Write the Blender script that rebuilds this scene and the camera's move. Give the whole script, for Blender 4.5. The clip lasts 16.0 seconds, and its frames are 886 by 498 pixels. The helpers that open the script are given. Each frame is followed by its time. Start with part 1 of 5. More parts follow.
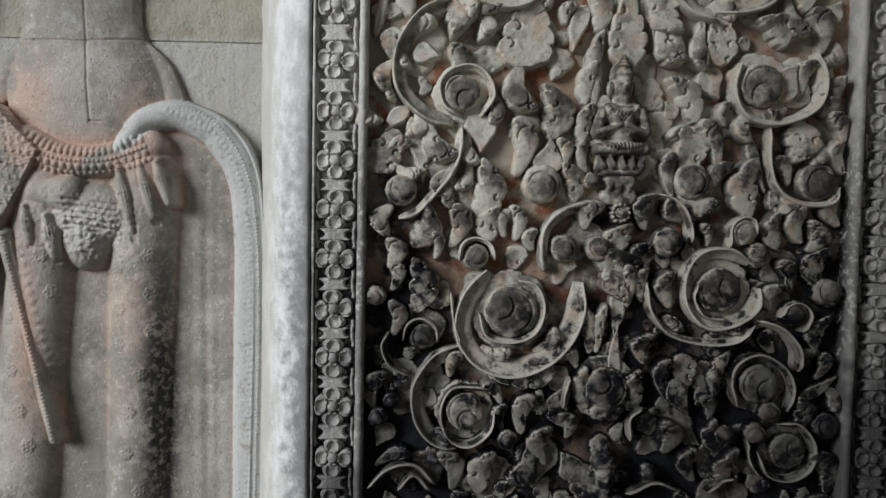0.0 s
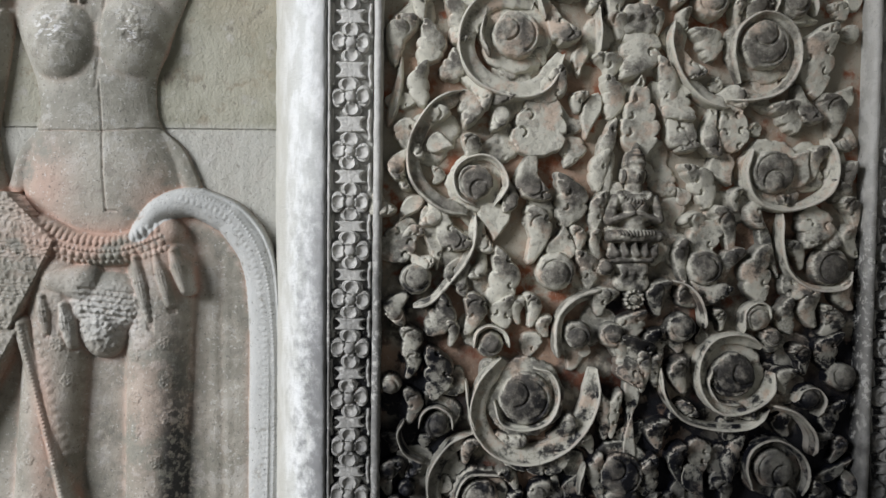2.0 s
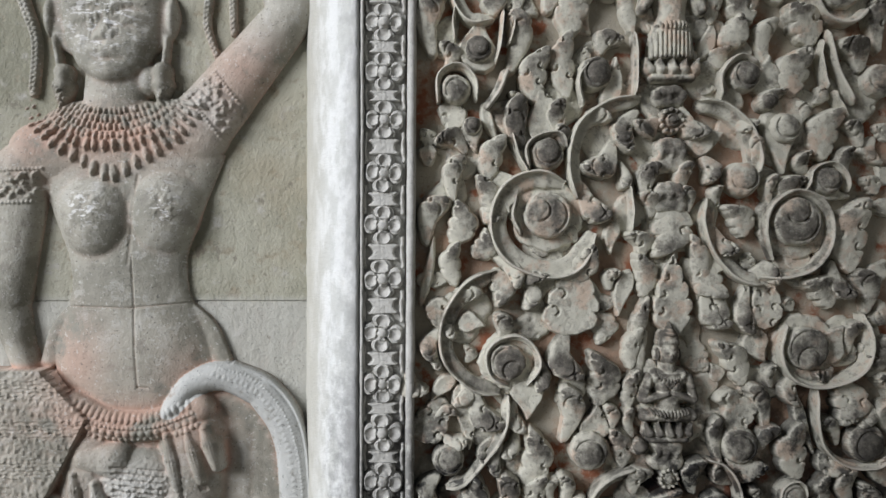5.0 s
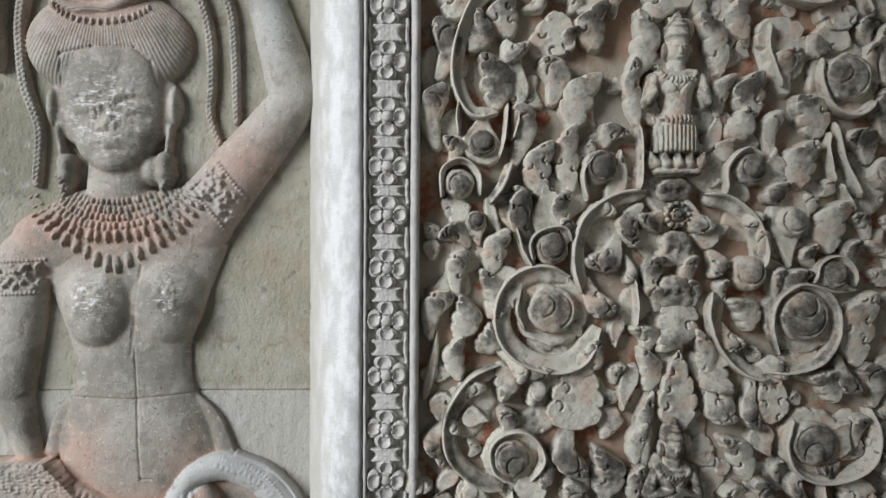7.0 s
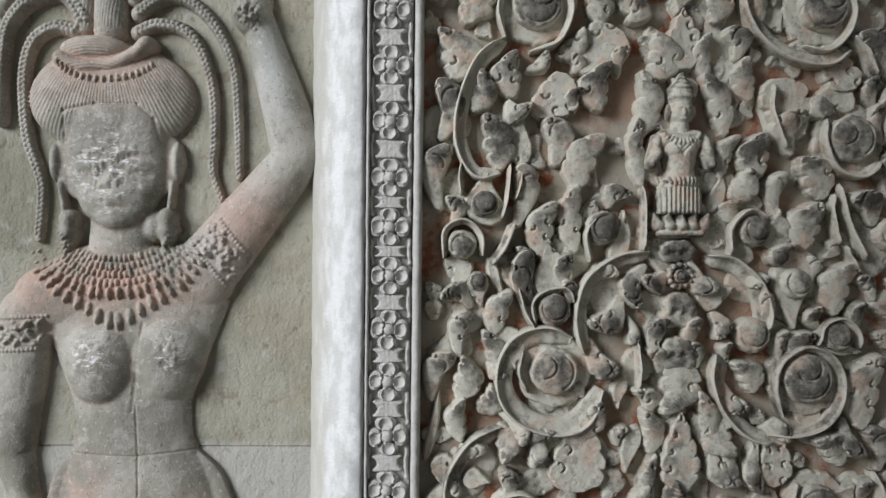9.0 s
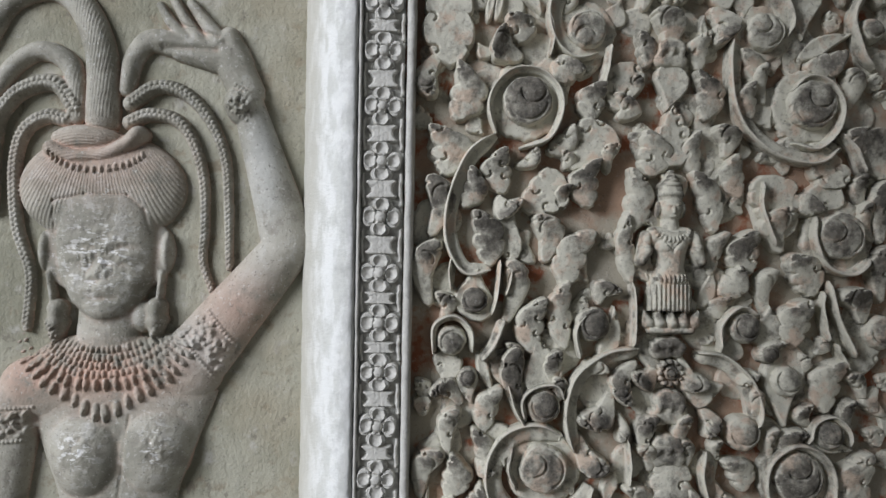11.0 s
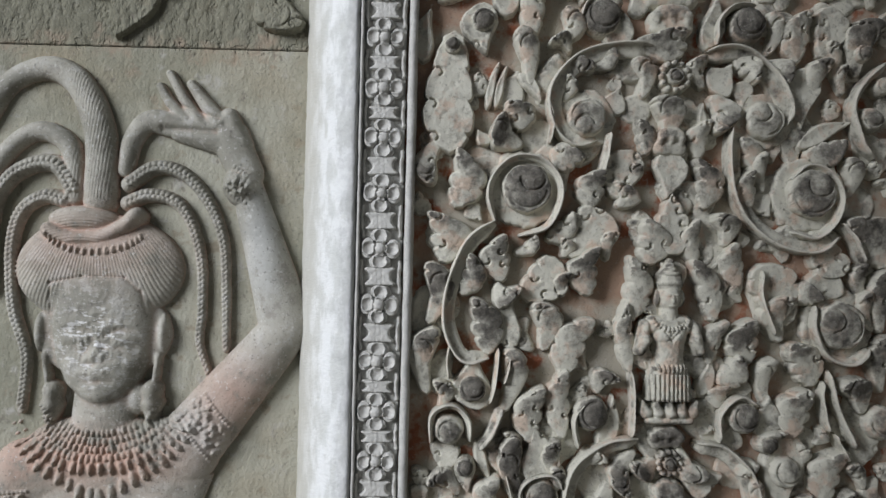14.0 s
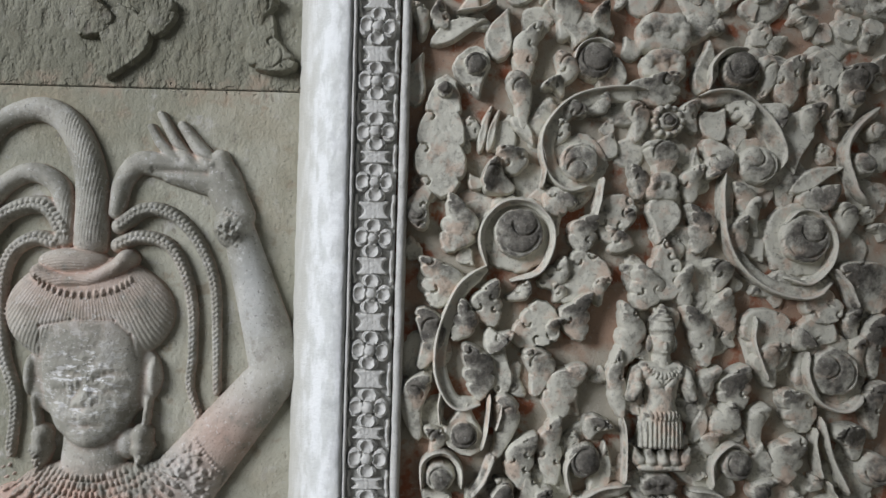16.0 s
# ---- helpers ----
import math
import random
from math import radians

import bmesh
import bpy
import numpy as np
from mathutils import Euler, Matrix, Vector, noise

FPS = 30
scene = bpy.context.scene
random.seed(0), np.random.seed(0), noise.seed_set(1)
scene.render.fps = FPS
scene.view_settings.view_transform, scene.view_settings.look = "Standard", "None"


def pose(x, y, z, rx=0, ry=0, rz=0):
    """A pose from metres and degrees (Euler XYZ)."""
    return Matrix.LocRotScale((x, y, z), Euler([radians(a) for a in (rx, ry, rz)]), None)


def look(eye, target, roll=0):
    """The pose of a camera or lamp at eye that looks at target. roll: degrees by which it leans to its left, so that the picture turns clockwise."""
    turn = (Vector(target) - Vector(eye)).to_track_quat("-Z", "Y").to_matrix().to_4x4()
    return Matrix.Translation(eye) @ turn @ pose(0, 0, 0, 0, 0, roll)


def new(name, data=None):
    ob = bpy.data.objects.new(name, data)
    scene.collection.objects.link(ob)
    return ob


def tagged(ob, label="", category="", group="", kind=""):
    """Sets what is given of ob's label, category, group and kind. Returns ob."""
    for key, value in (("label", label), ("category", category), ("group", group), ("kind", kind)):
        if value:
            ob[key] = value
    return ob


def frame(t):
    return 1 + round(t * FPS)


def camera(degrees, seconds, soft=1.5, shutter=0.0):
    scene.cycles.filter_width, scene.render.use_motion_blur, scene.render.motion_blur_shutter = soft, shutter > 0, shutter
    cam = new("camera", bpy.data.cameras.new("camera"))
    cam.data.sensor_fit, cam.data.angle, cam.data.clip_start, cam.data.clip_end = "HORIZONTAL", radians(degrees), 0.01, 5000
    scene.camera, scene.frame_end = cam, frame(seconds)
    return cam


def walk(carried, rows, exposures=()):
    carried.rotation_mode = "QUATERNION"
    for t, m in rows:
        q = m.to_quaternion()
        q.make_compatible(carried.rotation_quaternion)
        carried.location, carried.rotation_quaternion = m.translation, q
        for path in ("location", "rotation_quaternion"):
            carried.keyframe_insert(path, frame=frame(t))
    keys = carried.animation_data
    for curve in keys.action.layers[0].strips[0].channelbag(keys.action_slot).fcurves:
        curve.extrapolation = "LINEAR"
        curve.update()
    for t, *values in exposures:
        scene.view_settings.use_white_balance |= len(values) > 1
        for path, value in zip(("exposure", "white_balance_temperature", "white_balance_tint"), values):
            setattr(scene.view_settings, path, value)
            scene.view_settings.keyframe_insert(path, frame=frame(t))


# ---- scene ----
cam = camera(60.0, 16.0)
PATH = [
    (0, (0.086, -0.851, 1.436), (0.168, 1.147, 1.366), 0.8),
    (0.5, (0.084, -0.851, 1.448), (0.167, 1.146, 1.381), 0.7),
    (1, (0.078, -0.852, 1.481), (0.157, 1.146, 1.422), 0.7),
    (1.5, (0.077, -0.852, 1.502), (0.153, 1.146, 1.447), 0.6),
    (2, (0.072, -0.852, 1.525), (0.147, 1.145, 1.476), 0.4),
    (2.5, (0.068, -0.852, 1.54), (0.139, 1.147, 1.494), 0.4),
    (3, (0.062, -0.851, 1.562), (0.134, 1.148, 1.521), 0.3),
    (3.5, (0.055, -0.848, 1.588), (0.122, 1.151, 1.558), 0.3),
    (4, (0.05, -0.847, 1.619), (0.109, 1.152, 1.594), 0.2),
    (4.5, (0.044, -0.846, 1.646), (0.104, 1.153, 1.636), 0.1),
    (5, (0.043, -0.847, 1.703), (0.101, 1.152, 1.703), 0.1),
    (7.5, (0.046, -0.842, 1.824), (0.084, 1.158, 1.815), 0.2),
    (8, (0.042, -0.842, 1.841), (0.081, 1.158, 1.847), 0.4),
    (8.5, (0.044, -0.841, 1.855), (0.079, 1.158, 1.861), 0.3),
    (9, (0.047, -0.84, 1.871), (0.08, 1.159, 1.877), 0.4),
    (9.5, (0.049, -0.841, 1.898), (0.083, 1.159, 1.91), 0.5),
    (12, (0.054, -0.838, 1.981), (0.1, 1.16, 2.051), 0.8),
    (12.5, (0.054, -0.838, 1.995), (0.098, 1.16, 2.066), 0.9),
    (13, (0.052, -0.838, 2.013), (0.099, 1.16, 2.082), 1.0),
    (13.5, (0.051, -0.838, 2.026), (0.098, 1.16, 2.103), 1.0),
    (14, (0.052, -0.839, 2.039), (0.098, 1.159, 2.122), 1.1),
    (14.5, (0.055, -0.838, 2.052), (0.097, 1.159, 2.143), 1.1),
    (15, (0.055, -0.838, 2.064), (0.102, 1.159, 2.159), 1.1),
    (15.5, (0.056, -0.837, 2.073), (0.104, 1.16, 2.168), 1.1),
    (16, (0.059, -0.837, 2.086), (0.108, 1.161, 2.175), 1.2),
]
walk(cam, [(t, look(eye, target, roll)) for t, eye, target, roll in PATH], [(0, -0.34, 6210, 10), (0.5, -0.13, 6210, 10), (1, -0.06, 6210, 10), (2.5, -0.02, 6210, 10), (5, -0.06, 6200, 10), (9, -0.15, 6150, 10), (16, -0.2, 6060, 10)])

# ---- light ----
world = bpy.data.worlds.new("overcast_sky")
scene.world = world
world.use_nodes = True
wn = world.node_tree.nodes
sky = wn.new("ShaderNodeTexSky")
sky.sky_type, sky.sun_disc = "NISHITA", False
sky.sun_elevation, sky.sun_rotation = radians(22), radians(236)
sky.air_density, sky.dust_density = 1.0, 3.0
world.node_tree.links.new(sky.outputs[0], wn["Background"].inputs[0])
wn["Background"].inputs[1].default_value = 0.022
sun = new("sun", bpy.data.lights.new("sun", "SUN"))
sun.data.energy, sun.data.angle, sun.data.color = 4.35, radians(27), (0.978, 0.98, 1.012)
sun.matrix_world = look((-3.4, -2.8, 3.4), (0.1, 0.0, 1.7))

# ---- materials ----
def material(name):
    m = bpy.data.materials.new(name)
    m.use_nodes = True
    nt = m.node_tree
    return m, nt, nt.nodes["Principled BSDF"]


def noise_node(nt, coords, scale, detail=5.0, rough=0.6):
    n = nt.nodes.new("ShaderNodeTexNoise")
    n.inputs["Scale"].default_value = scale
    n.inputs["Detail"].default_value = detail
    n.inputs["Roughness"].default_value = rough
    nt.links.new(coords, n.inputs["Vector"])
    return n.outputs["Fac"]


def ramp(nt, fac, lo, hi):
    n = nt.nodes.new("ShaderNodeMapRange")
    n.interpolation_type = "SMOOTHSTEP"
    n.inputs["From Min"].default_value, n.inputs["From Max"].default_value = lo, hi
    nt.links.new(fac, n.inputs["Value"])
    return n.outputs["Result"]


def math_node(nt, op, a, b):
    n = nt.nodes.new("ShaderNodeMath")
    n.operation = op
    for k, v in enumerate((a, b)):
        if isinstance(v, (int, float)):
            n.inputs[k].default_value = v
        else:
            nt.links.new(v, n.inputs[k])
    return n.outputs[0]


def mix(nt, fac, a, b):
    n = nt.nodes.new("ShaderNodeMix")
    n.data_type = "RGBA"
    for sock, v in ((n.inputs[0], fac), (n.inputs[6], a), (n.inputs[7], b)):
        if isinstance(v, tuple):
            sock.default_value = (*v, 1)
        elif isinstance(v, (int, float)):
            sock.default_value = v
        else:
            nt.links.new(v, sock)
    return n.outputs[2]


def place(nt):
    return nt.nodes.new("ShaderNodeNewGeometry").outputs["Position"]


def attribute(nt, name):
    n = nt.nodes.new("ShaderNodeAttribute")
    n.attribute_name = name
    return n.outputs["Fac"]


def bump(nt, bsdf, terms):
    """Fine relief: terms are pairs of a height and its depth in metres."""
    normal = None
    for height, depth in terms:
        b = nt.nodes.new("ShaderNodeBump")
        b.inputs["Strength"].default_value = 1.0
        b.inputs["Distance"].default_value = depth
        nt.links.new(height, b.inputs["Height"])
        if normal:
            nt.links.new(normal, b.inputs["Normal"])
        normal = b.outputs[0]
    nt.links.new(normal, bsdf.inputs["Normal"])


def darkened(nt, p, low, high):
    """Old black lacquer in an uneven tide line over the lower stones, with darkening added towards the right and left.
    """
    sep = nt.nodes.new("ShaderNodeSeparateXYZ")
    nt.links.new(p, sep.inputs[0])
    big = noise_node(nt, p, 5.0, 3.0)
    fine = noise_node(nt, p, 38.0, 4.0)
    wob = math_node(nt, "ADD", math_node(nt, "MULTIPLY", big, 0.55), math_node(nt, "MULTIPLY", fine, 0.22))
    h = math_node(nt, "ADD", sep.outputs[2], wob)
    # extra darkening put into the colour, most of it towards the right
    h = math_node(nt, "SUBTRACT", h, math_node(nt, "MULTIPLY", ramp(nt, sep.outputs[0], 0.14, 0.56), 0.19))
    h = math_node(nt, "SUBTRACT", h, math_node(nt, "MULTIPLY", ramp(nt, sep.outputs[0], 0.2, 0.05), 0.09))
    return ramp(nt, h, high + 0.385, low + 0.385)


def speckles(nt, p, col, light=(0.5, 0.485, 0.44), dark=(0.08, 0.075, 0.068), amount=0.3):
    """Pale flecks where the skin of the stone has flaked, and dark pores."""
    flecks = ramp(nt, noise_node(nt, p, 210.0, 3.0, 0.7), 0.6, 0.68)
    col = mix(nt, math_node(nt, "MULTIPLY", flecks, amount), col, light)
    pores = ramp(nt, noise_node(nt, p, 300.0, 2.0, 0.7), 0.37, 0.31)
    return mix(nt, math_node(nt, "MULTIPLY", pores, amount * 1.2), col, dark)


def foliage_stone():
    m, nt, bsdf = material("carved_sandstone")
    p = place(nt)
    rim = attribute(nt, "rim")
    grain, blotch, mid = noise_node(nt, p, 420.0), noise_node(nt, p, 34.0, 6.0, 0.65), noise_node(nt, p, 95.0, 5.0, 0.7)
    rnd = nt.nodes.new("ShaderNodeObjectInfo").outputs["Random"]
    # tops dark with patina; pale edges and flanks stand in for light there
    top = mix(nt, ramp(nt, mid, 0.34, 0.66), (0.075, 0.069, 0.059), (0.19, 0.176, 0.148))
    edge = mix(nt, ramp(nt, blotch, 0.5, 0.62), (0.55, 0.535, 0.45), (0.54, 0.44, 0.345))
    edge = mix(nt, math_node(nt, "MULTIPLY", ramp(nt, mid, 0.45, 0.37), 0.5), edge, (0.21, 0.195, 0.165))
    # bright rim highlight put into the colour along the worn edges
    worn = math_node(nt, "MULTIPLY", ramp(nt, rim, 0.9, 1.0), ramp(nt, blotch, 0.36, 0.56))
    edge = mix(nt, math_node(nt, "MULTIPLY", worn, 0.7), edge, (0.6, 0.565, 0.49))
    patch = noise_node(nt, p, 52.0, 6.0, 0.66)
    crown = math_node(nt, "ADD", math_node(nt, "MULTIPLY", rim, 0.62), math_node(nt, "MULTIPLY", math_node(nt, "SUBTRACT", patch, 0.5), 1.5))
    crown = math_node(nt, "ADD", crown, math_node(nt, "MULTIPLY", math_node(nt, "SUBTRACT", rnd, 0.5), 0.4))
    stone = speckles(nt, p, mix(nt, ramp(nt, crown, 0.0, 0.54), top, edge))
    lacquer = darkened(nt, p, 1.22, 1.45)
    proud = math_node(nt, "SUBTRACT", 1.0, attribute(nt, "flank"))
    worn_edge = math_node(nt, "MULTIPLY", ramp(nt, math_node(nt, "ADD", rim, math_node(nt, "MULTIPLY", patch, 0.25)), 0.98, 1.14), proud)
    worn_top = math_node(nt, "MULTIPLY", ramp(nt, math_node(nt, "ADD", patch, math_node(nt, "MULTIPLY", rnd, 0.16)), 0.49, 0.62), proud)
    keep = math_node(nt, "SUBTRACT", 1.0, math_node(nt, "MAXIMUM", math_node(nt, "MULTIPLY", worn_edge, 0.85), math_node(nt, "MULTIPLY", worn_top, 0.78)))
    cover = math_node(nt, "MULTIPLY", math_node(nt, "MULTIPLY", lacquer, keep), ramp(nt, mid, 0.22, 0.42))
    # darkening painted in towards the bottom: flanks fully, edges and tops less
    deep = math_node(nt, "MULTIPLY", darkened(nt, p, 1.09, 1.33), math_node(nt, "SUBTRACT", 1.0, math_node(nt, "MULTIPLY", math_node(nt, "MAXIMUM", worn_edge, math_node(nt, "MULTIPLY", worn_top, 0.5)), 0.4)))
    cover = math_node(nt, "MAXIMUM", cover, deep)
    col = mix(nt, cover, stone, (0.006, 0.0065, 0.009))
    nt.links.new(col, bsdf.inputs["Base Color"])
    r = nt.nodes.new("ShaderNodeMapRange")
    r.inputs["To Min"].default_value, r.inputs["To Max"].default_value = 0.85, 0.38
    nt.links.new(cover, r.inputs["Value"])
    nt.links.new(r.outputs[0], bsdf.inputs["Roughness"])
    bsdf.inputs["Specular IOR Level"].default_value = 0.22
    bump(nt, bsdf, ((blotch, 0.0012), (mid, 0.0008), (grain, 0.0006)))
    return m


def ground_stone():
    m, nt, bsdf = material("panel_ground_stone")
    p = place(nt)
    blotch, big = noise_node(nt, p, 30.0), noise_node(nt, p, 9.0)
    grain = noise_node(nt, p, 400.0)
    col = mix(nt, ramp(nt, big, 0.44, 0.56), (0.36, 0.33, 0.265), (0.33, 0.225, 0.16))
    col = mix(nt, ramp(nt, blotch, 0.54, 0.66), col, (0.25, 0.095, 0.05))
    col = speckles(nt, p, col)
    cover = math_node(nt, "MULTIPLY", darkened(nt, p, 1.23, 1.42), ramp(nt, blotch, 0.4, 0.52))
    # full darkening painted in towards the bottom
    cover = math_node(nt, "MAXIMUM", cover, darkened(nt, p, 1.1, 1.32))
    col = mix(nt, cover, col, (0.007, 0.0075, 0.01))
    nt.links.new(col, bsdf.inputs["Base Color"])
    bsdf.inputs["Roughness"].default_value = 0.75
    bsdf.inputs["Specular IOR Level"].default_value = 0.22
    bump(nt, bsdf, ((blotch, 0.004), (grain, 0.001)))
    return m


def band_stone():
    m, nt, bsdf = material("border_sandstone")
    p = place(nt)
    rim = attribute(nt, "rim")
    blotch, grain = noise_node(nt, p, 55.0), noise_node(nt, p, 420.0)
    col = mix(nt, ramp(nt, blotch, 0.42, 0.58), (0.33, 0.325, 0.295), (0.47, 0.465, 0.43))
    # raised parts and rims coloured paler than the strip behind
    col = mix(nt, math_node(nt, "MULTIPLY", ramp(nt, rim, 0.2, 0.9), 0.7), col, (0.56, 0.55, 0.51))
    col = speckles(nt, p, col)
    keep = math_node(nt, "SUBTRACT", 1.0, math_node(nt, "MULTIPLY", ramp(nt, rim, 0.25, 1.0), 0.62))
    cover = math_node(nt, "MULTIPLY", darkened(nt, p, 1.27, 1.47), keep)
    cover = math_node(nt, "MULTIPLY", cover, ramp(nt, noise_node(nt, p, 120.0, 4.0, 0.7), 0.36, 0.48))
    cover = math_node(nt, "MAXIMUM", cover, math_node(nt, "MULTIPLY", darkened(nt, p, 1.02, 1.24), 0.85))
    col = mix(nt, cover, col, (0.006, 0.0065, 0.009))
    nt.links.new(col, bsdf.inputs["Base Color"])
    bsdf.inputs["Specular IOR Level"].default_value = 0.22
    bsdf.inputs["Roughness"].default_value = 0.5
    bump(nt, bsdf, ((blotch, 0.002), (grain, 0.0007)))
    return m


def jamb_stone():
    m, nt, bsdf = material("limewashed_jamb")
    p = place(nt)
    stretch = nt.nodes.new("ShaderNodeVectorMath")
    stretch.operation = "MULTIPLY"
    stretch.inputs[1].default_value = (1.0, 1.0, 0.4)
    nt.links.new(p, stretch.inputs[0])
    drip, grain, blotch = noise_node(nt, stretch.outputs[0], 60.0), noise_node(nt, p, 330.0), noise_node(nt, p, 60.0, 6.0, 0.7)
    col = mix(nt, ramp(nt, drip, 0.4, 0.58), (0.56, 0.57, 0.54), (0.7, 0.71, 0.69))
    col = mix(nt, math_node(nt, "MULTIPLY", ramp(nt, blotch, 0.42, 0.34), 0.2), col, (0.45, 0.43, 0.38))
    sep = nt.nodes.new("ShaderNodeSeparateXYZ")
    nt.links.new(p, sep.inputs[0])
    # duller towards the niche side, greyer towards the arris
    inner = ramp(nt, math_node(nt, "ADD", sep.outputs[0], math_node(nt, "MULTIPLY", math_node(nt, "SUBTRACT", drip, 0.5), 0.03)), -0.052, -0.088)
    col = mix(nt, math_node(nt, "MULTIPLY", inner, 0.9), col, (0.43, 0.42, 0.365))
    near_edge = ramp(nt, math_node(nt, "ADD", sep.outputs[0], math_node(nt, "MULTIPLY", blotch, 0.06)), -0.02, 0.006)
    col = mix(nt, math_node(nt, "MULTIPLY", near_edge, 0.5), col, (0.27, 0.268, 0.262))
    # darker along the arris, more so towards the bottom
    dark_patch = math_node(nt, "MULTIPLY", darkened(nt, p, 1.28, 1.68), ramp(nt, math_node(nt, "ADD", sep.outputs[0], math_node(nt, "MULTIPLY", blotch, 0.1)), -0.02, 0.02))
    col = mix(nt, math_node(nt, "MULTIPLY", dark_patch, 0.75), col, (0.1, 0.1, 0.1))
    nt.links.new(col, bsdf.inputs["Base Color"])
    bsdf.inputs["Roughness"].default_value = 0.75
    bump(nt, bsdf, ((drip, 0.0008), (blotch, 0.0012), (grain, 0.0012)))
    return m


def niche_stone():
    m, nt, bsdf = material("niche_sandstone")
    p = place(nt)
    grain, blotch, big = noise_node(nt, p, 380.0), noise_node(nt, p, 32.0), noise_node(nt, p, 6.0)
    stretch = nt.nodes.new("ShaderNodeVectorMath")
    stretch.operation = "MULTIPLY"
    stretch.inputs[1].default_value = (1.0, 1.0, 0.6)
    nt.links.new(p, stretch.inputs[0])
    pits = noise_node(nt, stretch.outputs[0], 70.0, 3.0)
    col = mix(nt, ramp(nt, big, 0.42, 0.58), (0.265, 0.26, 0.195), (0.37, 0.36, 0.285))
    col = mix(nt, ramp(nt, blotch, 0.56, 0.72), col, (0.43, 0.415, 0.37))
    col = mix(nt, ramp(nt, blotch, 0.44, 0.34), col, (0.27, 0.24, 0.175))
    sep = nt.nodes.new("ShaderNodeSeparateXYZ")
    nt.links.new(p, sep.inputs[0])
    col = mix(nt, math_node(nt, "MULTIPLY", ramp(nt, noise_node(nt, p, 3.2, 4.0), 0.5, 0.66), 0.5), col, (0.31, 0.265, 0.175))
    pale = ramp(nt, math_node(nt, "ADD", sep.outputs[2], math_node(nt, "MULTIPLY", blotch, 0.02)), 1.662, 1.646)
    col = mix(nt, math_node(nt, "MULTIPLY", pale, 0.6), col, (0.5, 0.495, 0.46))
    upper = ramp(nt, math_node(nt, "ADD", sep.outputs[2], math_node(nt, "MULTIPLY", blotch, 0.004)), 2.3085, 2.3095)
    col = mix(nt, math_node(nt, "MULTIPLY", upper, 0.75), col, (0.155, 0.15, 0.105))
    col = mix(nt, math_node(nt, "MULTIPLY", ramp(nt, pits, 0.35, 0.29), 0.6), col, (0.16, 0.14, 0.11))
    col = speckles(nt, p, col, amount=0.3)
    joint = math_node(nt, "ABSOLUTE", math_node(nt, "SUBTRACT", sep.outputs[2], 2.309), 0.0)
    rust = math_node(nt, "MULTIPLY", ramp(nt, math_node(nt, "ADD", joint, math_node(nt, "MULTIPLY", blotch, 0.16)), 0.095, 0.055), 0.5)
    col = mix(nt, rust, col, (0.4, 0.3, 0.22))
    nt.links.new(col, bsdf.inputs["Base Color"])
    bsdf.inputs["Roughness"].default_value = 0.88
    broken = ramp(nt, math_node(nt, "ADD", joint, math_node(nt, "MULTIPLY", noise_node(nt, p, 48.0, 3.0), 0.07)), 0.031, 0.036)
    bump(nt, bsdf, ((broken, 0.0015), (ramp(nt, math_node(nt, "MULTIPLY", upper, pits), 0.25, 0.6), 0.0018), (pits, 0.0022), (blotch, 0.003), (grain, 0.001)))
    return m


def statue_stone():
    m, nt, bsdf = material("devata_sandstone")
    p = place(nt)
    pig, chip, dark_patch, wash = (attribute(nt, a) for a in ("pigment", "chip", "dark_patch", "wash"))
    grain, blotch, big = noise_node(nt, p, 400.0), noise_node(nt, p, 42.0, 6.0, 0.68), noise_node(nt, p, 11.0, 4.0)
    col = mix(nt, ramp(nt, big, 0.42, 0.58), (0.245, 0.237, 0.192), (0.37, 0.355, 0.297))
    col = mix(nt, math_node(nt, "MULTIPLY", ramp(nt, blotch, 0.47, 0.37), 0.5), col, (0.2, 0.183, 0.152))
    col = mix(nt, math_node(nt, "MULTIPLY", ramp(nt, blotch, 0.54, 0.62), 0.5), col, (0.45, 0.44, 0.4))
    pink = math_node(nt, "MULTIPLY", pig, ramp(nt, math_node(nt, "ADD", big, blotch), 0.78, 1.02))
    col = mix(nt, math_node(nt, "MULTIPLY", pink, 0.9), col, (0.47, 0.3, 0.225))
    col = mix(nt, math_node(nt, "MULTIPLY", wash, ramp(nt, blotch, 0.3, 0.45)), col, (0.46, 0.465, 0.44))
    col = speckles(nt, p, col, (0.64, 0.63, 0.59), amount=0.5)
    flat = nt.nodes.new("ShaderNodeVectorMath")
    flat.operation = "MULTIPLY"
    flat.inputs[1].default_value = (0.55, 1.0, 1.3)
    nt.links.new(p, flat.inputs[0])
    scratch = ramp(nt, noise_node(nt, flat.outputs[0], 120.0, 4.0, 0.7), 0.53, 0.6)
    col = mix(nt, math_node(nt, "MULTIPLY", chip, scratch), col, (0.76, 0.755, 0.735))
    col = mix(nt, math_node(nt, "MULTIPLY", dark_patch, ramp(nt, noise_node(nt, p, 110.0, 5.0, 0.7), 0.4, 0.54)), col, (0.03, 0.029, 0.028))
    nt.links.new(col, bsdf.inputs["Base Color"])
    bsdf.inputs["Roughness"].default_value = 0.66
    bump(nt, bsdf, ((blotch, 0.0013), (noise_node(nt, p, 130.0, 3.0), 0.0005), (grain, 0.0008)))
    return m


def paving_stone():
    m, nt, bsdf = material("paving_sandstone")
    p = place(nt)
    blotch = noise_node(nt, p, 4.0)
    nt.links.new(mix(nt, blotch, (0.1, 0.095, 0.083), (0.2, 0.19, 0.165)), bsdf.inputs["Base Color"])
    bsdf.inputs["Roughness"].default_value = 0.9
    bump(nt, bsdf, ((blotch, 0.01),))
    return m


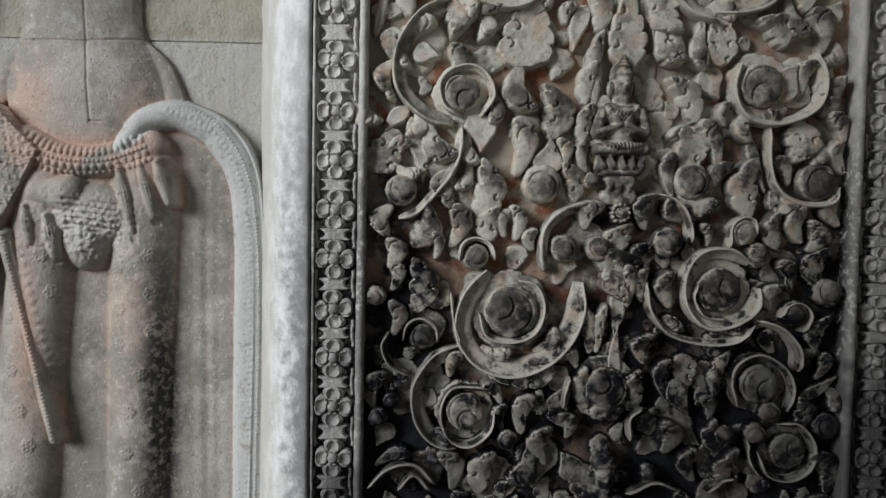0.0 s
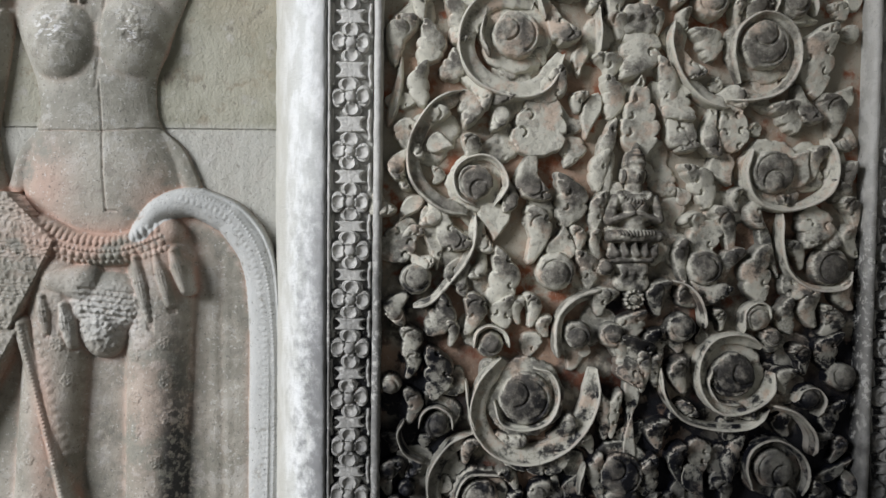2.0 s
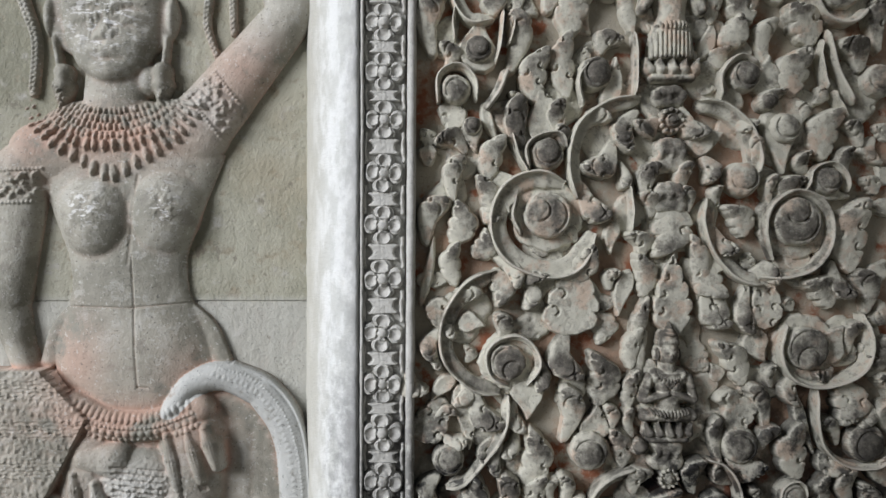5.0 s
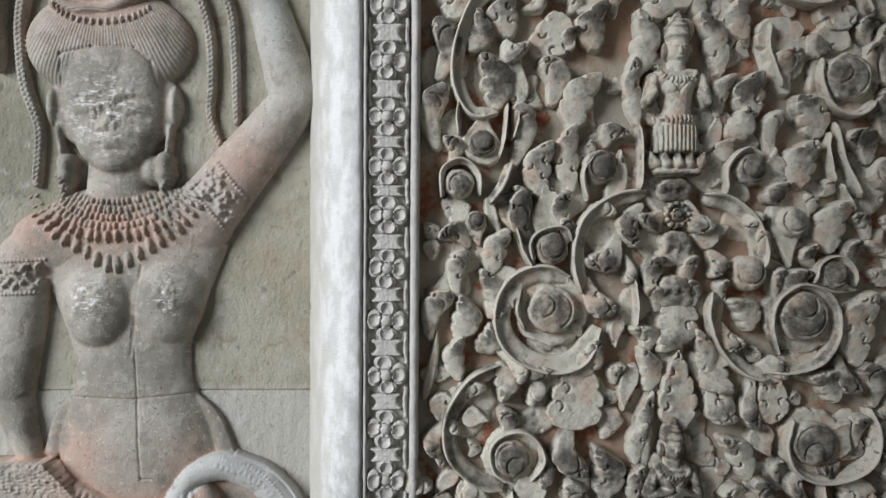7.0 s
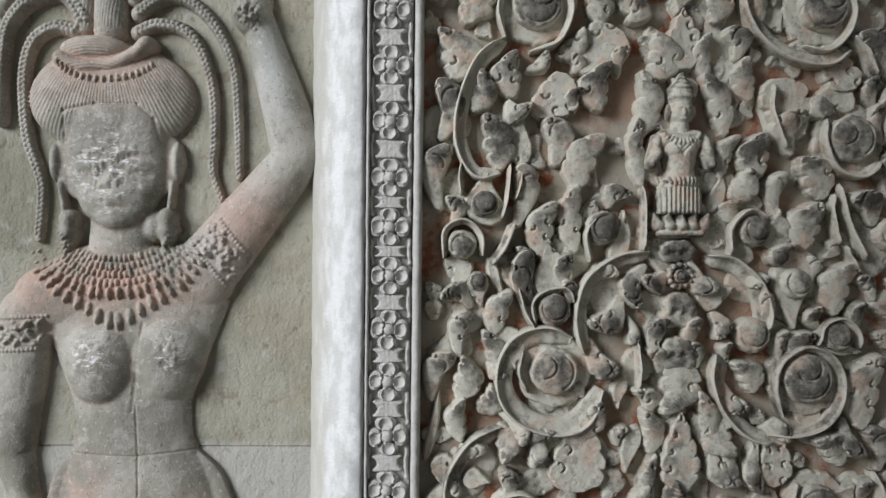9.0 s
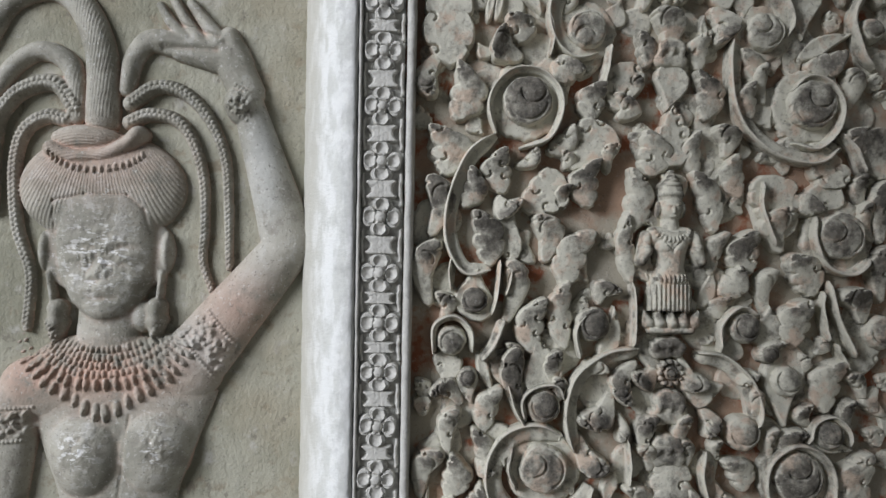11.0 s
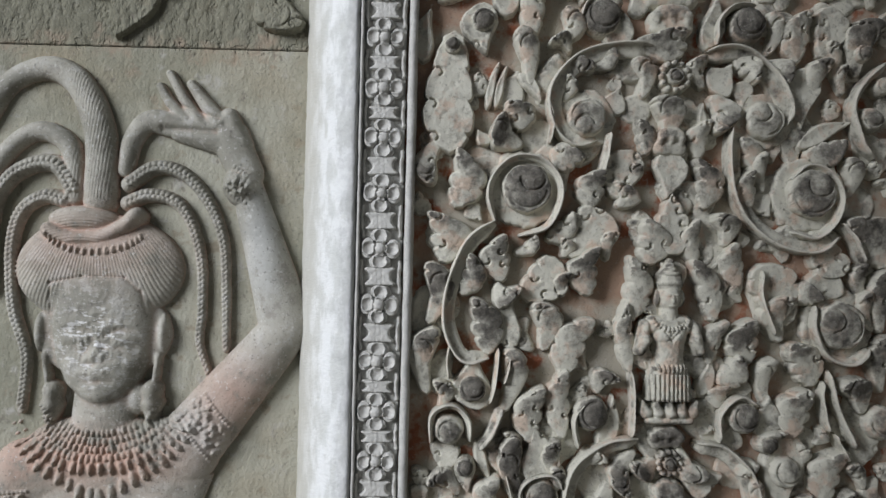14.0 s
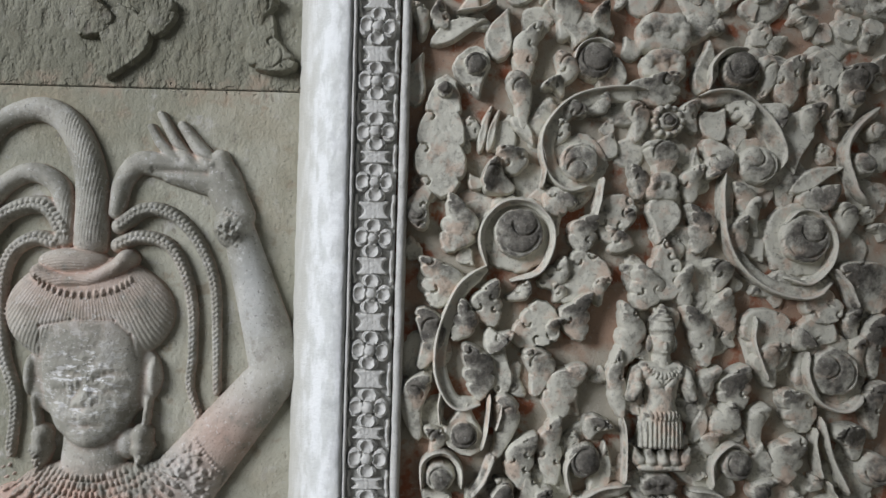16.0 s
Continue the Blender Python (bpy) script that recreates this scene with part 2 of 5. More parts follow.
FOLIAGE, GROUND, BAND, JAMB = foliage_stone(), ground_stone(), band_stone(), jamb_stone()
NICHE, STATUE, PAVING = niche_stone(), statue_stone(), paving_stone()


# ---- mesh helpers ----
def mesh_from(name, verts, faces, mat, smooth=True, attrs=()):
    me = bpy.data.meshes.new(name)
    me.from_pydata([tuple(v) for v in verts], [], [tuple(f) for f in faces])
    me.materials.append(mat)
    if smooth:
        me.polygons.foreach_set("use_smooth", [True] * len(me.polygons))
    for key, values in attrs:
        me.attributes.new(key, "FLOAT", "POINT").data.foreach_set("value", np.asarray(values, dtype=np.float32))
    me.update()
    return me


def part(name, me, parent, m=Matrix()):
    ob = new(name, me)
    ob.parent = parent
    ob.matrix_basis = m
    return ob


def box_mesh(name, x0, x1, y0, y1, z0, z1, mat, bevel=0.003):
    bm = bmesh.new()
    bmesh.ops.create_cube(bm, size=1.0, matrix=Matrix.Translation(((x0 + x1) / 2, (y0 + y1) / 2, (z0 + z1) / 2)) @ Matrix.Diagonal((x1 - x0, y1 - y0, z1 - z0, 1)))
    if bevel:
        bmesh.ops.bevel(bm, geom=bm.edges[:], offset=bevel, segments=2, affect="EDGES")
    me = bpy.data.meshes.new(name)
    bm.to_mesh(me)
    bm.free()
    me.materials.append(mat)
    return me


def extruded(name, section, z0, z1, mat, steps=1, rough=0.0, seed=0, smooth=True):
    """A moulding: an open section of (x, y) run up from z0 to z1, its surface a little uneven."""
    rng = np.random.default_rng(seed)
    verts, faces, rim = [], [], []
    n = len(section)
    wob = np.cumsum(rng.normal(0, 1, steps + 1)) * 0.08
    wob -= np.linspace(wob[0], wob[-1], steps + 1)
    for k in range(steps + 1):
        z = z0 + (z1 - z0) * k / steps
        for x, y in section:
            verts.append((x + rough * (wob[k] + 0.5 * rng.normal()), y + rough * 0.8 * rng.normal(), z))
            rim.append(0.7 if y < -0.009 else 0.3)
    for k in range(steps):
        for i in range(n - 1):
            a = k * n + i
            faces.append((a, a + 1, a + n + 1, a + n))
    return mesh_from(name, verts, faces, mat, smooth, (("rim", rim),))


def value_noise(x, z, cell, seed):
    """Smooth noise, about -1 to 1, with cells of that size."""
    rng = np.random.default_rng(seed)
    lattice = rng.uniform(-1, 1, (256, 256))
    u, v = x / cell + 1000, z / cell + 1000
    i, j = np.floor(u).astype(int), np.floor(v).astype(int)
    fu, fv = u - i, v - j
    fu, fv = fu * fu * (3 - 2 * fu), fv * fv * (3 - 2 * fv)
    g = lambda a, b: lattice[a % 256, b % 256]
    return (g(i, j) * (1 - fu) + g(i + 1, j) * fu) * (1 - fv) + (g(i, j + 1) * (1 - fu) + g(i + 1, j + 1) * fu) * fv


# ---- the large structure ----
WALL_Y = 0.062          # face of the niche behind the statue
TOP = 3.0

tagged(new("ground", box_mesh("ground", -40, 40, -60, 40, -0.3, 0.0, PAVING, 0)), "worn grey sandstone paving of the temple court", "ground", kind="structure")

niche = tagged(new("wall_niche"), "greenish grey sandstone wall of large close-jointed blocks", "wall", kind="structure")
for z0, z1 in ((0.0, 0.84), (0.8415, 1.6413), (1.6419, 2.3066), (2.3078, TOP)):
    part("stone_block", box_mesh("stone_block", -1.6, -0.07, WALL_Y, WALL_Y + 0.5, z0, z1, NICHE, 0.0009), niche)

# a wall added out of view to hold back light from the right
tagged(new("wall_unseen", box_mesh("wall_unseen", 0.74, 1.6, -3.5, 0.0, 0.0, TOP, PAVING, 0.01)), "plain grey sandstone wall, added unseen to block light from the right", "wall", kind="structure")

# a square pillar added unseen behind the viewer, to thin the light on the panel
tagged(new("pillar", box_mesh("pillar", -1.02, -0.62, -1.6, -1.2, 0.0, 4.2, PAVING, 0.02)), "plain square grey sandstone pillar, added unseen to shade the panel", "pillar", kind="structure")

# the splayed, limewashed edge between niche and carved panel
jamb_section = [(-0.0915, 0.07), (-0.0905, 0.06), (-0.088, 0.051), (-0.083, 0.04), (-0.076, 0.028), (-0.067, 0.0165), (-0.057, 0.007), (-0.047, 0.0), (-0.039, -0.0055), (-0.032, -0.0095), (-0.0285, -0.0112), (-0.026, -0.0108), (-0.0245, -0.0085), (-0.0235, -0.004), (-0.023, 0.004)]
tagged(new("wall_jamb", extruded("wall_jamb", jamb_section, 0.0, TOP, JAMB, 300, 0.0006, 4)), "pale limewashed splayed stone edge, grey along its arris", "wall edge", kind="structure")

panel = tagged(new("wall_panel", box_mesh("wall_panel", -0.03, 1.6, 0.0115, 0.5, 0.0, TOP, GROUND, 0)), "sandstone door jamb panel carved with dense scrolling foliage", "carved panel", kind="structure")


def fillet(x, w, h, seed, lean=0.0):
    section = [(x - w / 2, 0.012), (x - w / 2 + 0.0006, -h * 0.75), (x - w * 0.22, -h), (x + w * 0.22, -h), (x + w / 2 - 0.0006, -h * 0.75), (x + w / 2, 0.012)]
    me = extruded("fillet", section, 0.0, TOP, BAND, 300, 0.0005, seed)
    if lean:
        for v in me.vertices:
            v.co.x += lean * (v.co.z - 1.4)
    return me


for x, w, h, seed, lean in ((-0.0215, 0.005, 0.010, 1, 0.0), (0.0305, 0.0105, 0.015, 2, 0.004), (0.583, 0.0115, 0.015, 3, 0.012), (0.648, 0.008, 0.012, 5, 0.012)):
    part("fillet", fillet(x, w, h, seed, lean), panel)

# ---- carved pieces, in millimetres ----
def stone_relief(name, X, Z, D, H, cuts, seed, step, mat, skirt, round_off, dark=0.5):
    """A boss over the plan where the distance D is below zero, of height H, its edge rounded off and its flank dropping to the ground within the skirt; cuts are arcs (x, z, radius, middle angle, half angle, depth)."""
    gz, gx = np.gradient(D, step)
    e = np.clip(-D / round_off, 0, 1)
    h = H * (0.8 + 0.2 * np.sqrt(1 - (1 - e) ** 2))
    for cx, cz, cr, mid, half, depth in cuts:
        a = (np.degrees(np.arctan2(Z - cz, X - cx)) - mid + 180) % 360 - 180
        on = np.clip((half - np.abs(a)) / 25.0, 0, 1)
        h = h - on * depth * np.exp(-(((np.hypot(X - cx, Z - cz) - cr) / 0.95) ** 2))
    h = np.maximum(h, 2.0) + 0.35 * value_noise(X + 40 * seed, Z, 6.0, 31) + 0.15 * value_noise(X + 40 * seed, Z, 2.4, 32)
    # tone darkens with height; outline and flanks set pale like lit edges
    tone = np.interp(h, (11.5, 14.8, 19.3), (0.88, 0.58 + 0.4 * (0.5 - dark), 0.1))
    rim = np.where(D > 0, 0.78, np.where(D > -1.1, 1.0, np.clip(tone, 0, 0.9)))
    flank = np.where(D > 0, 1.0, 0.0)
    h = np.where(D > 0, H * (0.78 - 0.42 * np.clip(D / skirt, 0, 1)), h)
    out = D > skirt
    push = np.where(out, np.clip(D - skirt - 0.05, -0.1, 1.8 * step), 0)
    px, pz, h = X - gx * push, Z - gz * push, np.where(out, 0.0, h)
    ny, nx = X.shape
    keep = ~out
    i, j = np.nonzero(keep[:-1, :-1] | keep[1:, :-1] | keep[:-1, 1:] | keep[1:, 1:])
    a = i * nx + j
    quads = np.stack([a, a + 1, a + nx + 1, a + nx], 1)
    used, inv = np.unique(quads, return_inverse=True)
    co = np.stack([px.ravel()[used], -1.26 * h.ravel()[used], pz.ravel()[used]], 1) / 1000
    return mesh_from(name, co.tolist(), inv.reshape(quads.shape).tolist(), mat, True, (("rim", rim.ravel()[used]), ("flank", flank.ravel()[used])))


def carved(name, limbs, cuts=(), notches=(), domed=0.16, warp=0.7, seed=0, step=1.2, mat=FOLIAGE, skirt=1.2):
    """Rounded limbs and lobes joined into one boss. limbs are (x, z, radius, x, z, radius, height, height); cuts are arcs (x, z, radius, middle angle, half angle, depth); notches are round bites (x, z, radius)."""
    rng = np.random.default_rng(seed)
    lim = np.array(limbs, float)
    reach = np.maximum(lim[:, 2], lim[:, 5]).max() + skirt + 3
    x0, x1 = min(lim[:, 0].min(), lim[:, 3].min()) - reach, max(lim[:, 0].max(), lim[:, 3].max()) + reach
    z0, z1 = min(lim[:, 1].min(), lim[:, 4].min()) - reach, max(lim[:, 1].max(), lim[:, 4].max()) + reach
    X, Z = np.meshgrid(np.arange(x0, x1, step), np.arange(z0, z1, step))
    k = rng.uniform(0, 6, 4)
    wx = X + warp * np.sin(0.23 * Z + k[0]) + 0.5 * warp * np.sin(0.6 * Z + 0.2 * X + k[1])
    wz = Z + warp * np.sin(0.21 * X + k[2]) + 0.5 * warp * np.sin(0.55 * X - 0.3 * Z + k[3])
    D, H, near = np.full(X.shape, 99.0), np.zeros(X.shape), np.zeros(X.shape)
    for ax, az, ar, bx, bz, br, ah, bh in lim:
        t = np.clip(((wx - ax) * (bx - ax) + (wz - az) * (bz - az)) / max((bx - ax) ** 2 + (bz - az) ** 2, 1e-6), 0, 1)
        dist, r = np.hypot(wx - ax - t * (bx - ax), wz - az - t * (bz - az)), ar + t * (br - ar)
        near = np.where(dist - r < D, ah + t * (bh - ah), near)
        D = np.minimum(D, dist - r)
        dome = 1 - domed + domed * np.sqrt(np.clip(1 - (dist / r) ** 2, 0, 1))
        H = np.maximum(H, np.where(dist < r + 1.0, (ah + t * (bh - ah)) * dome, 0))
    for cx, cz, cr in notches:
        D = np.maximum(D, cr - np.hypot(wx - cx, wz - cz))
    return stone_relief(name, X, Z, D, np.where(D < 0.5, H, near), cuts, seed, step, mat, skirt, 2.2)


GROUND_Y = 0.0120       # face of the sunk ground behind the carving
turned = random.Random(11)
taken = []


# kinds of leaf: half width along the spine, scallops on each side, depth of the scallops, bend of the spine, hook of the tip
LEAVES = {"curled": (((0, 0.0), (0.06, 0.34), (0.25, 0.5), (0.5, 0.76), (0.72, 1.0), (0.88, 0.86), (0.96, 0.55), (1, 0.0)), (2, 1), 0.36, 0.18, 0.28),
          "lobed": (((0, 0.0), (0.05, 0.36), (0.2, 0.78), (0.42, 1.0), (0.62, 0.9), (0.8, 0.64), (0.93, 0.4), (0.98, 0.22), (1, 0.0)), (3, 2), 0.52, 0.16, 0.34),
          "plate": (((0, 0.0), (0.05, 0.4), (0.2, 0.66), (0.45, 0.9), (0.65, 1.0), (0.84, 0.84), (0.95, 0.5), (1, 0.0)), (3, 3), 0.36, 0.05, 0.1),
          "smooth": (((0, 0.0), (0.06, 0.5), (0.2, 0.86), (0.36, 1.0), (0.55, 0.8), (0.75, 0.48), (0.9, 0.2), (1, 0.0)), (0, 1), 0.16, 0.12, 0.16),
          "flame": (((0, 0.3), (0.15, 0.9), (0.32, 1.0), (0.55, 0.74), (0.75, 0.42), (0.9, 0.17), (1, 0.0)), (4, 4), 0.36, 0.0, 0.0)}
RISE = {"curled": (10, 23), "lobed": (11, 21), "plate": (10, 12.5), "smooth": (10, 13), "flame": (13, 16)}


def leaf_mesh(L, W, kind, seed, step=1.05):
    """A leaf that grows up z from its foot, with forward-leaning scallops, crisp sides and its end bent forward out of the stone."""
    if kind == "block":
        w = W / 2
        limbs = [(-w * 0.55, L * 0.3, L * 0.28, w * 0.55, L * 0.3, L * 0.28, 15, 15), (-w * 0.4, L * 0.68, L * 0.26, w * 0.4, L * 0.68, L * 0.26, 18, 18)]
        limbs += [(x * w, L * 0.45, w * 0.26, x * w, L * 0.55, w * 0.26, 17, 19) for x in (-0.66, 0.0, 0.66)]
        return carved("leaf", limbs, (), [(s * w * 0.98, L * 0.5, 2.0) for s in (-1, 1)], 0.3, 0.7, seed)
    q = random.Random(seed)
    k = q.choice((-1, 1))
    shape, lobes, deep, bend, hook = LEAVES[kind]
    bend, hook = k * bend * W * q.uniform(0.5, 1.3), k * hook * W * q.uniform(0.6, 1.2)
    fs, ws = [f for f, _ in shape], [v * W / 2 for _, v in shape]

    def spine(f):
        return bend * math.sin(math.pi * f) - hook * max(0.0, (f - 0.55) / 0.45) ** 2, f * L

    outline, holes = [], []
    for side, n in ((-k, lobes[0]), (k, lobes[1])):
        edge = []
        phase = q.uniform(0.0, 0.2)
        for i in range(61):
            f = i / 60
            w = float(np.interp(f, fs, ws))
            g = f
            if n and 0.06 < f < 0.86:
                u = (f - 0.06) / 0.8 * n + phase
                v = u % 1.0
                bump = math.sqrt(max(0.0, 1 - (1 - v / 0.55) ** 2)) if v < 0.55 else math.sqrt(max(0.0, 1 - ((v - 0.55) / 0.45) ** 2.6))
                w *= 1 - deep + deep * 1.12 * bump
                g = f + 0.055 * bump * (1 if v > 0.5 else 0.4)
                if v < n * 0.8 / 60 and i > 3 and q.random() < 0.6:
                    r = W * 0.085
                    holes.append((spine(f)[0] + side * (w * 0.95 - 0.4 * r), spine(f)[1] + 1.3 * r, r, 270 - side * 60, 110, 4.5))
            x, z = spine(min(g, 1.0))
            edge.append((x + side * w, z))
        outline += edge if side < 0 else edge[::-1]
        if side == -k and side > 0:
            right, outline = outline, []
    if k < 0:
        outline = outline + right
    P = np.array(outline)
    pad = 4.0
    X, Z = np.meshgrid(np.arange(P[:, 0].min() - pad, P[:, 0].max() + pad, step), np.arange(P[:, 1].min() - pad, P[:, 1].max() + pad, step))
    d2, inside = np.full(X.shape, 1e9), np.zeros(X.shape, bool)
    for (x0, z0), (x1, z1) in zip(P, np.roll(P, -1, axis=0)):
        dx, dz = x1 - x0, z1 - z0
        t = np.clip(((X - x0) * dx + (Z - z0) * dz) / max(dx * dx + dz * dz, 1e-9), 0, 1)
        d2 = np.minimum(d2, (X - x0 - t * dx) ** 2 + (Z - z0 - t * dz) ** 2)
        if abs(dz) > 1e-9:
            inside ^= ((z0 > Z) != (z1 > Z)) & (X < dx * (Z - z0) / dz + x0)
    D = np.where(inside, -1.0, 1.0) * np.sqrt(d2) - 0.5
    f = np.clip(Z / L, 0, 1)
    sx = bend * np.sin(np.pi * f) - hook * np.clip((f - 0.55) / 0.45, 0, 1) ** 2
    lat = (X - sx) / (W / 2)
    up = q.uniform(0.9, 1.08) * min(1.1, 0.8 + W / 110)
    lo, hi = RISE[kind]
    H = up * (lo + (hi - lo) * f ** 1.6)
    lat = np.clip(np.abs(lat), 0, 1.1)
    if kind in ("curled", "lobed"):
        H = H * (1 - 0.2 * lat ** 2) * (1 - 0.2 * np.clip((f - 0.8) / 0.2, 0, 1) ** 2)
    else:
        # a shallow trough down the middle
        H = H * (0.93 + 0.1 * lat ** 1.5)
    cuts = list(holes)
    if kind == "curled":
        # the rolled lip of the drooping tip
        x, z = spine(0.7)
        cuts.append((x - k * W * 0.04, z, W * 0.3, 90 + k * 55, 75, 3.2))
    return stone_relief("leaf", X, Z, D, H, cuts, seed, step, FOLIAGE, 1.5, 1.5, q.choice((0.25, 0.5, 0.75)))


def set_piece(name, me, x, z, turn=0.0, flip=1):
    return part(name, me, panel, pose(x / 1000, GROUND_Y, z / 1000, 0, turn, 0) @ Matrix.Diagonal((flip, 1, 1, 1)))


def leaf(x, z, length, width, turn, kind):
    """One leaf, its foot at x, z; turn is its lean from upright."""
    a = radians(turn)
    for f in (0.25, 0.55, 0.85):
        taken.append((x + f * length * math.sin(a), z + f * length * math.cos(a), width * 0.5))
    return set_piece("leaf", leaf_mesh(length, width, kind, turned.randrange(9999)), x, z, turn)


def bud(x, z, radius):
    """A round bud with a folded leaf curling over it."""
    q = random.Random(turned.randrange(9999))
    a, r = q.uniform(0, 360), radius
    c, s = math.cos(radians(a)), math.sin(radians(a))
    limbs = [(0, 0, r, 0.1, 0, r, 22, 22)]
    cuts = [(0.12 * r * c, 0.12 * r * s, r * 0.72, a + 180, 110, 3.5)]
    taken.append((x, z, r))
    return set_piece("bud", carved("bud", limbs, cuts, (), 0.42, 0.5, q.randrange(99)), x, z)


def medallion(x, z, radius):
    """A broad round boss cut into two commas, with hooked eyes."""
    q = random.Random(turned.randrange(9999))
    a, r = q.uniform(0, 360), radius
    c, s = math.cos(radians(a)), math.sin(radians(a))
    limbs = [(0, 0, r, 0.1, 0, r, 20, 20), (-0.46 * r * c, -0.46 * r * s, 0.46 * r, -0.5 * r * c, -0.44 * r * s, 0.46 * r, 21, 21)]
    cuts = [(-0.46 * r * c, -0.46 * r * s, 0.5 * r, a + 25, 100, 3.5), (0, 0, 0.8 * r, a + 40, 80, 2.5)]
    taken.append((x, z, r))
    set_piece("scroll_bed", carved("scroll_bed", [(0, 0, 1.55 * r, 0.1, 0, 1.55 * r, 8.5, 8.5)], (), (), 0.1, 1.2, q.randrange(99), 1.6), x, z)
    return set_piece("medallion", carved("medallion", limbs, cuts, (), 0.22, 0.6, q.randrange(99)), x, z)


def rosette(x, z, radius):
    """A ring of round petals about a ringed button."""
    r = radius
    limbs = [(0, 0, 0.86 * r, 0.1, 0, 0.86 * r, 15, 15), (0, 0, 0.5 * r, 0.1, 0, 0.5 * r, 20, 20)]
    limbs += [(0.8 * r * math.cos(k * math.pi / 6), 0.8 * r * math.sin(k * math.pi / 6), 0.2 * r, 0.81 * r * math.cos(k * math.pi / 6), 0.8 * r * math.sin(k * math.pi / 6), 0.2 * r, 17, 17) for k in range(12)]
    taken.append((x, z, r))
    return set_piece("rosette", carved("rosette", limbs, [(0, 0, 0.3 * r, 0, 181, 4.0), (0, 0, 0.56 * r, 0, 181, 5.0)], (), 0.3, 0.3, 5, 0.9), x, z)


def scroll(width, *places):
    """A flat curling stem through a few places, with a raised lip along its outer side."""
    p = np.array(places, float)
    p = np.vstack([2 * p[0] - p[1], p, 2 * p[-1] - p[-2]])
    line = []
    for i in range(1, len(p) - 2):
        n = max(3, int(math.dist(p[i], p[i + 1]) / 2.2))
        for t in np.linspace(0, 1, n, endpoint=False):
            a, b, c, d = p[i - 1], p[i], p[i + 1], p[i + 2]
            line.append(0.5 * (2 * b + (c - a) * t + (2 * a - 5 * b + 4 * c - d) * t * t + (3 * b - a - 3 * c + d) * t ** 3))
    line = np.array(line + [p[-2]])
    way = np.gradient(line, axis=0)
    way /= np.linalg.norm(way, axis=1)[:, None]
    bend = np.sum(way[:-1, 0] * way[1:, 1] - way[:-1, 1] * way[1:, 0])
    out = np.stack([way[:, 1], -way[:, 0]], 1) * (1 if bend > 0 else -1)
    if width > 11:
        lip = 3.4 / width
        prof = ((-1.0, 0.0), (-1.0, 0.42), (-0.93, 0.56), (-0.5, 0.6), (0.2, 0.62), (1 - 2.6 * lip, 0.64), (1 - 2.2 * lip, 0.9), (1 - 1.5 * lip, 1.0), (1 - 0.7 * lip, 0.97), (1.0, 0.72), (1.0, 0.0))
    else:
        prof = ((-1.0, 0.0), (-1.0, 0.5), (-0.85, 0.66), (-0.5, 0.7), (-0.1, 0.72), (0.05, 0.86), (0.3, 0.98), (0.6, 1.0), (0.88, 0.9), (1.0, 0.62), (1.0, 0.0))
    n, m = len(line), len(prof)
    verts, rim, faces = [], [], []
    q = random.Random(turned.randrange(9999))
    ph = q.uniform(0, 6)
    for i in range(n):
        f = i / (n - 1)
        taper = min(1.0, 0.45 + 7.0 * min(f, 1 - f))
        depth = 25.0 * (0.5 + 0.5 * taper) * (1 + 0.05 * math.sin(11 * f + ph))
        for t, h in prof:
            e = width / 2 * (t * taper + (1 - taper) * 0.35) * (1 + 0.04 * math.sin(23 * f + ph))
            verts.append(((line[i, 0] + out[i, 0] * e) / 1000, -(h * depth + q.uniform(-0.2, 0.2)) / 1000 if h else 0.0, (line[i, 1] + out[i, 1] * e) / 1000))
            rim.append(1.0 if h > 0.85 or t == -1 else 0.72)
    for i in range(n - 1):
        for k in range(m - 1):
            faces.append((i * m + k, i * m + k + 1, (i + 1) * m + k + 1, (i + 1) * m + k))
    faces += [tuple(range(m)), tuple((n - 1) * m + k for k in range(m))]
    taken.extend((x, z, width * 0.5) for x, z in line[::3])
    return set_piece("scroll_stem", mesh_from("scroll_stem", verts, faces, FOLIAGE, True, (("rim", rim),)), 0, 0)


scroll(16, (127, 1676), (96, 1661), (77, 1634), (70, 1608), (76, 1579), (101, 1555), (132, 1546))
scroll(7, (159, 1553), (173, 1575), (166, 1596), (149, 1606), (128, 1601), (117, 1586), (122, 1564), (141, 1553))
medallion(139, 1578, 20)
leaf(77, 1629, 43, 22, 38, "curled")
leaf(77, 1631, 27, 13, -175, "curled")
leaf(85, 1620, 29, 22, 89, "smooth")
leaf(132, 1598, 34, 22, 7, "curled")
leaf(126, 1681, 41, 27, 165, "lobed")
leaf(156, 1675, 39, 22, 161, "curled")
leaf(217, 1683, 77, 60, -171, "plate")
leaf(205, 1612, 54, 36, 179, "curled")
leaf(240, 1529, 60, 36, 5, "lobed")
leaf(200, 1488, 65, 30, 9, "curled")
leaf(227, 1492, 41, 32, 24, "smooth")
bud(230, 1480, 21)
leaf(160, 1436, 70, 34, 13, "lobed")
leaf(268, 1460, 46, 23, -10, "lobed")
leaf(253, 1499, 32, 16, 3, "curled")
leaf(287, 1563, 88, 18, 1, "lobed")
leaf(277, 1679, 52, 19, -162, "smooth")
leaf(277, 1569, 49, 19, 7, "lobed")
leaf(274, 1526, 45, 17, 8, "lobed")
leaf(280, 1493, 35, 14, -13, "curled")
bud(285, 1484, 9)
leaf(67, 1615, 34, 25, -12, "plate")
leaf(68, 1615, 38, 22, -148, "curled")
leaf(60, 1593, 24, 10, 176, "curled")
leaf(29, 1568, 30, 26, 158, "curled")
leaf(81, 1562, 36, 17, -133, "smooth")
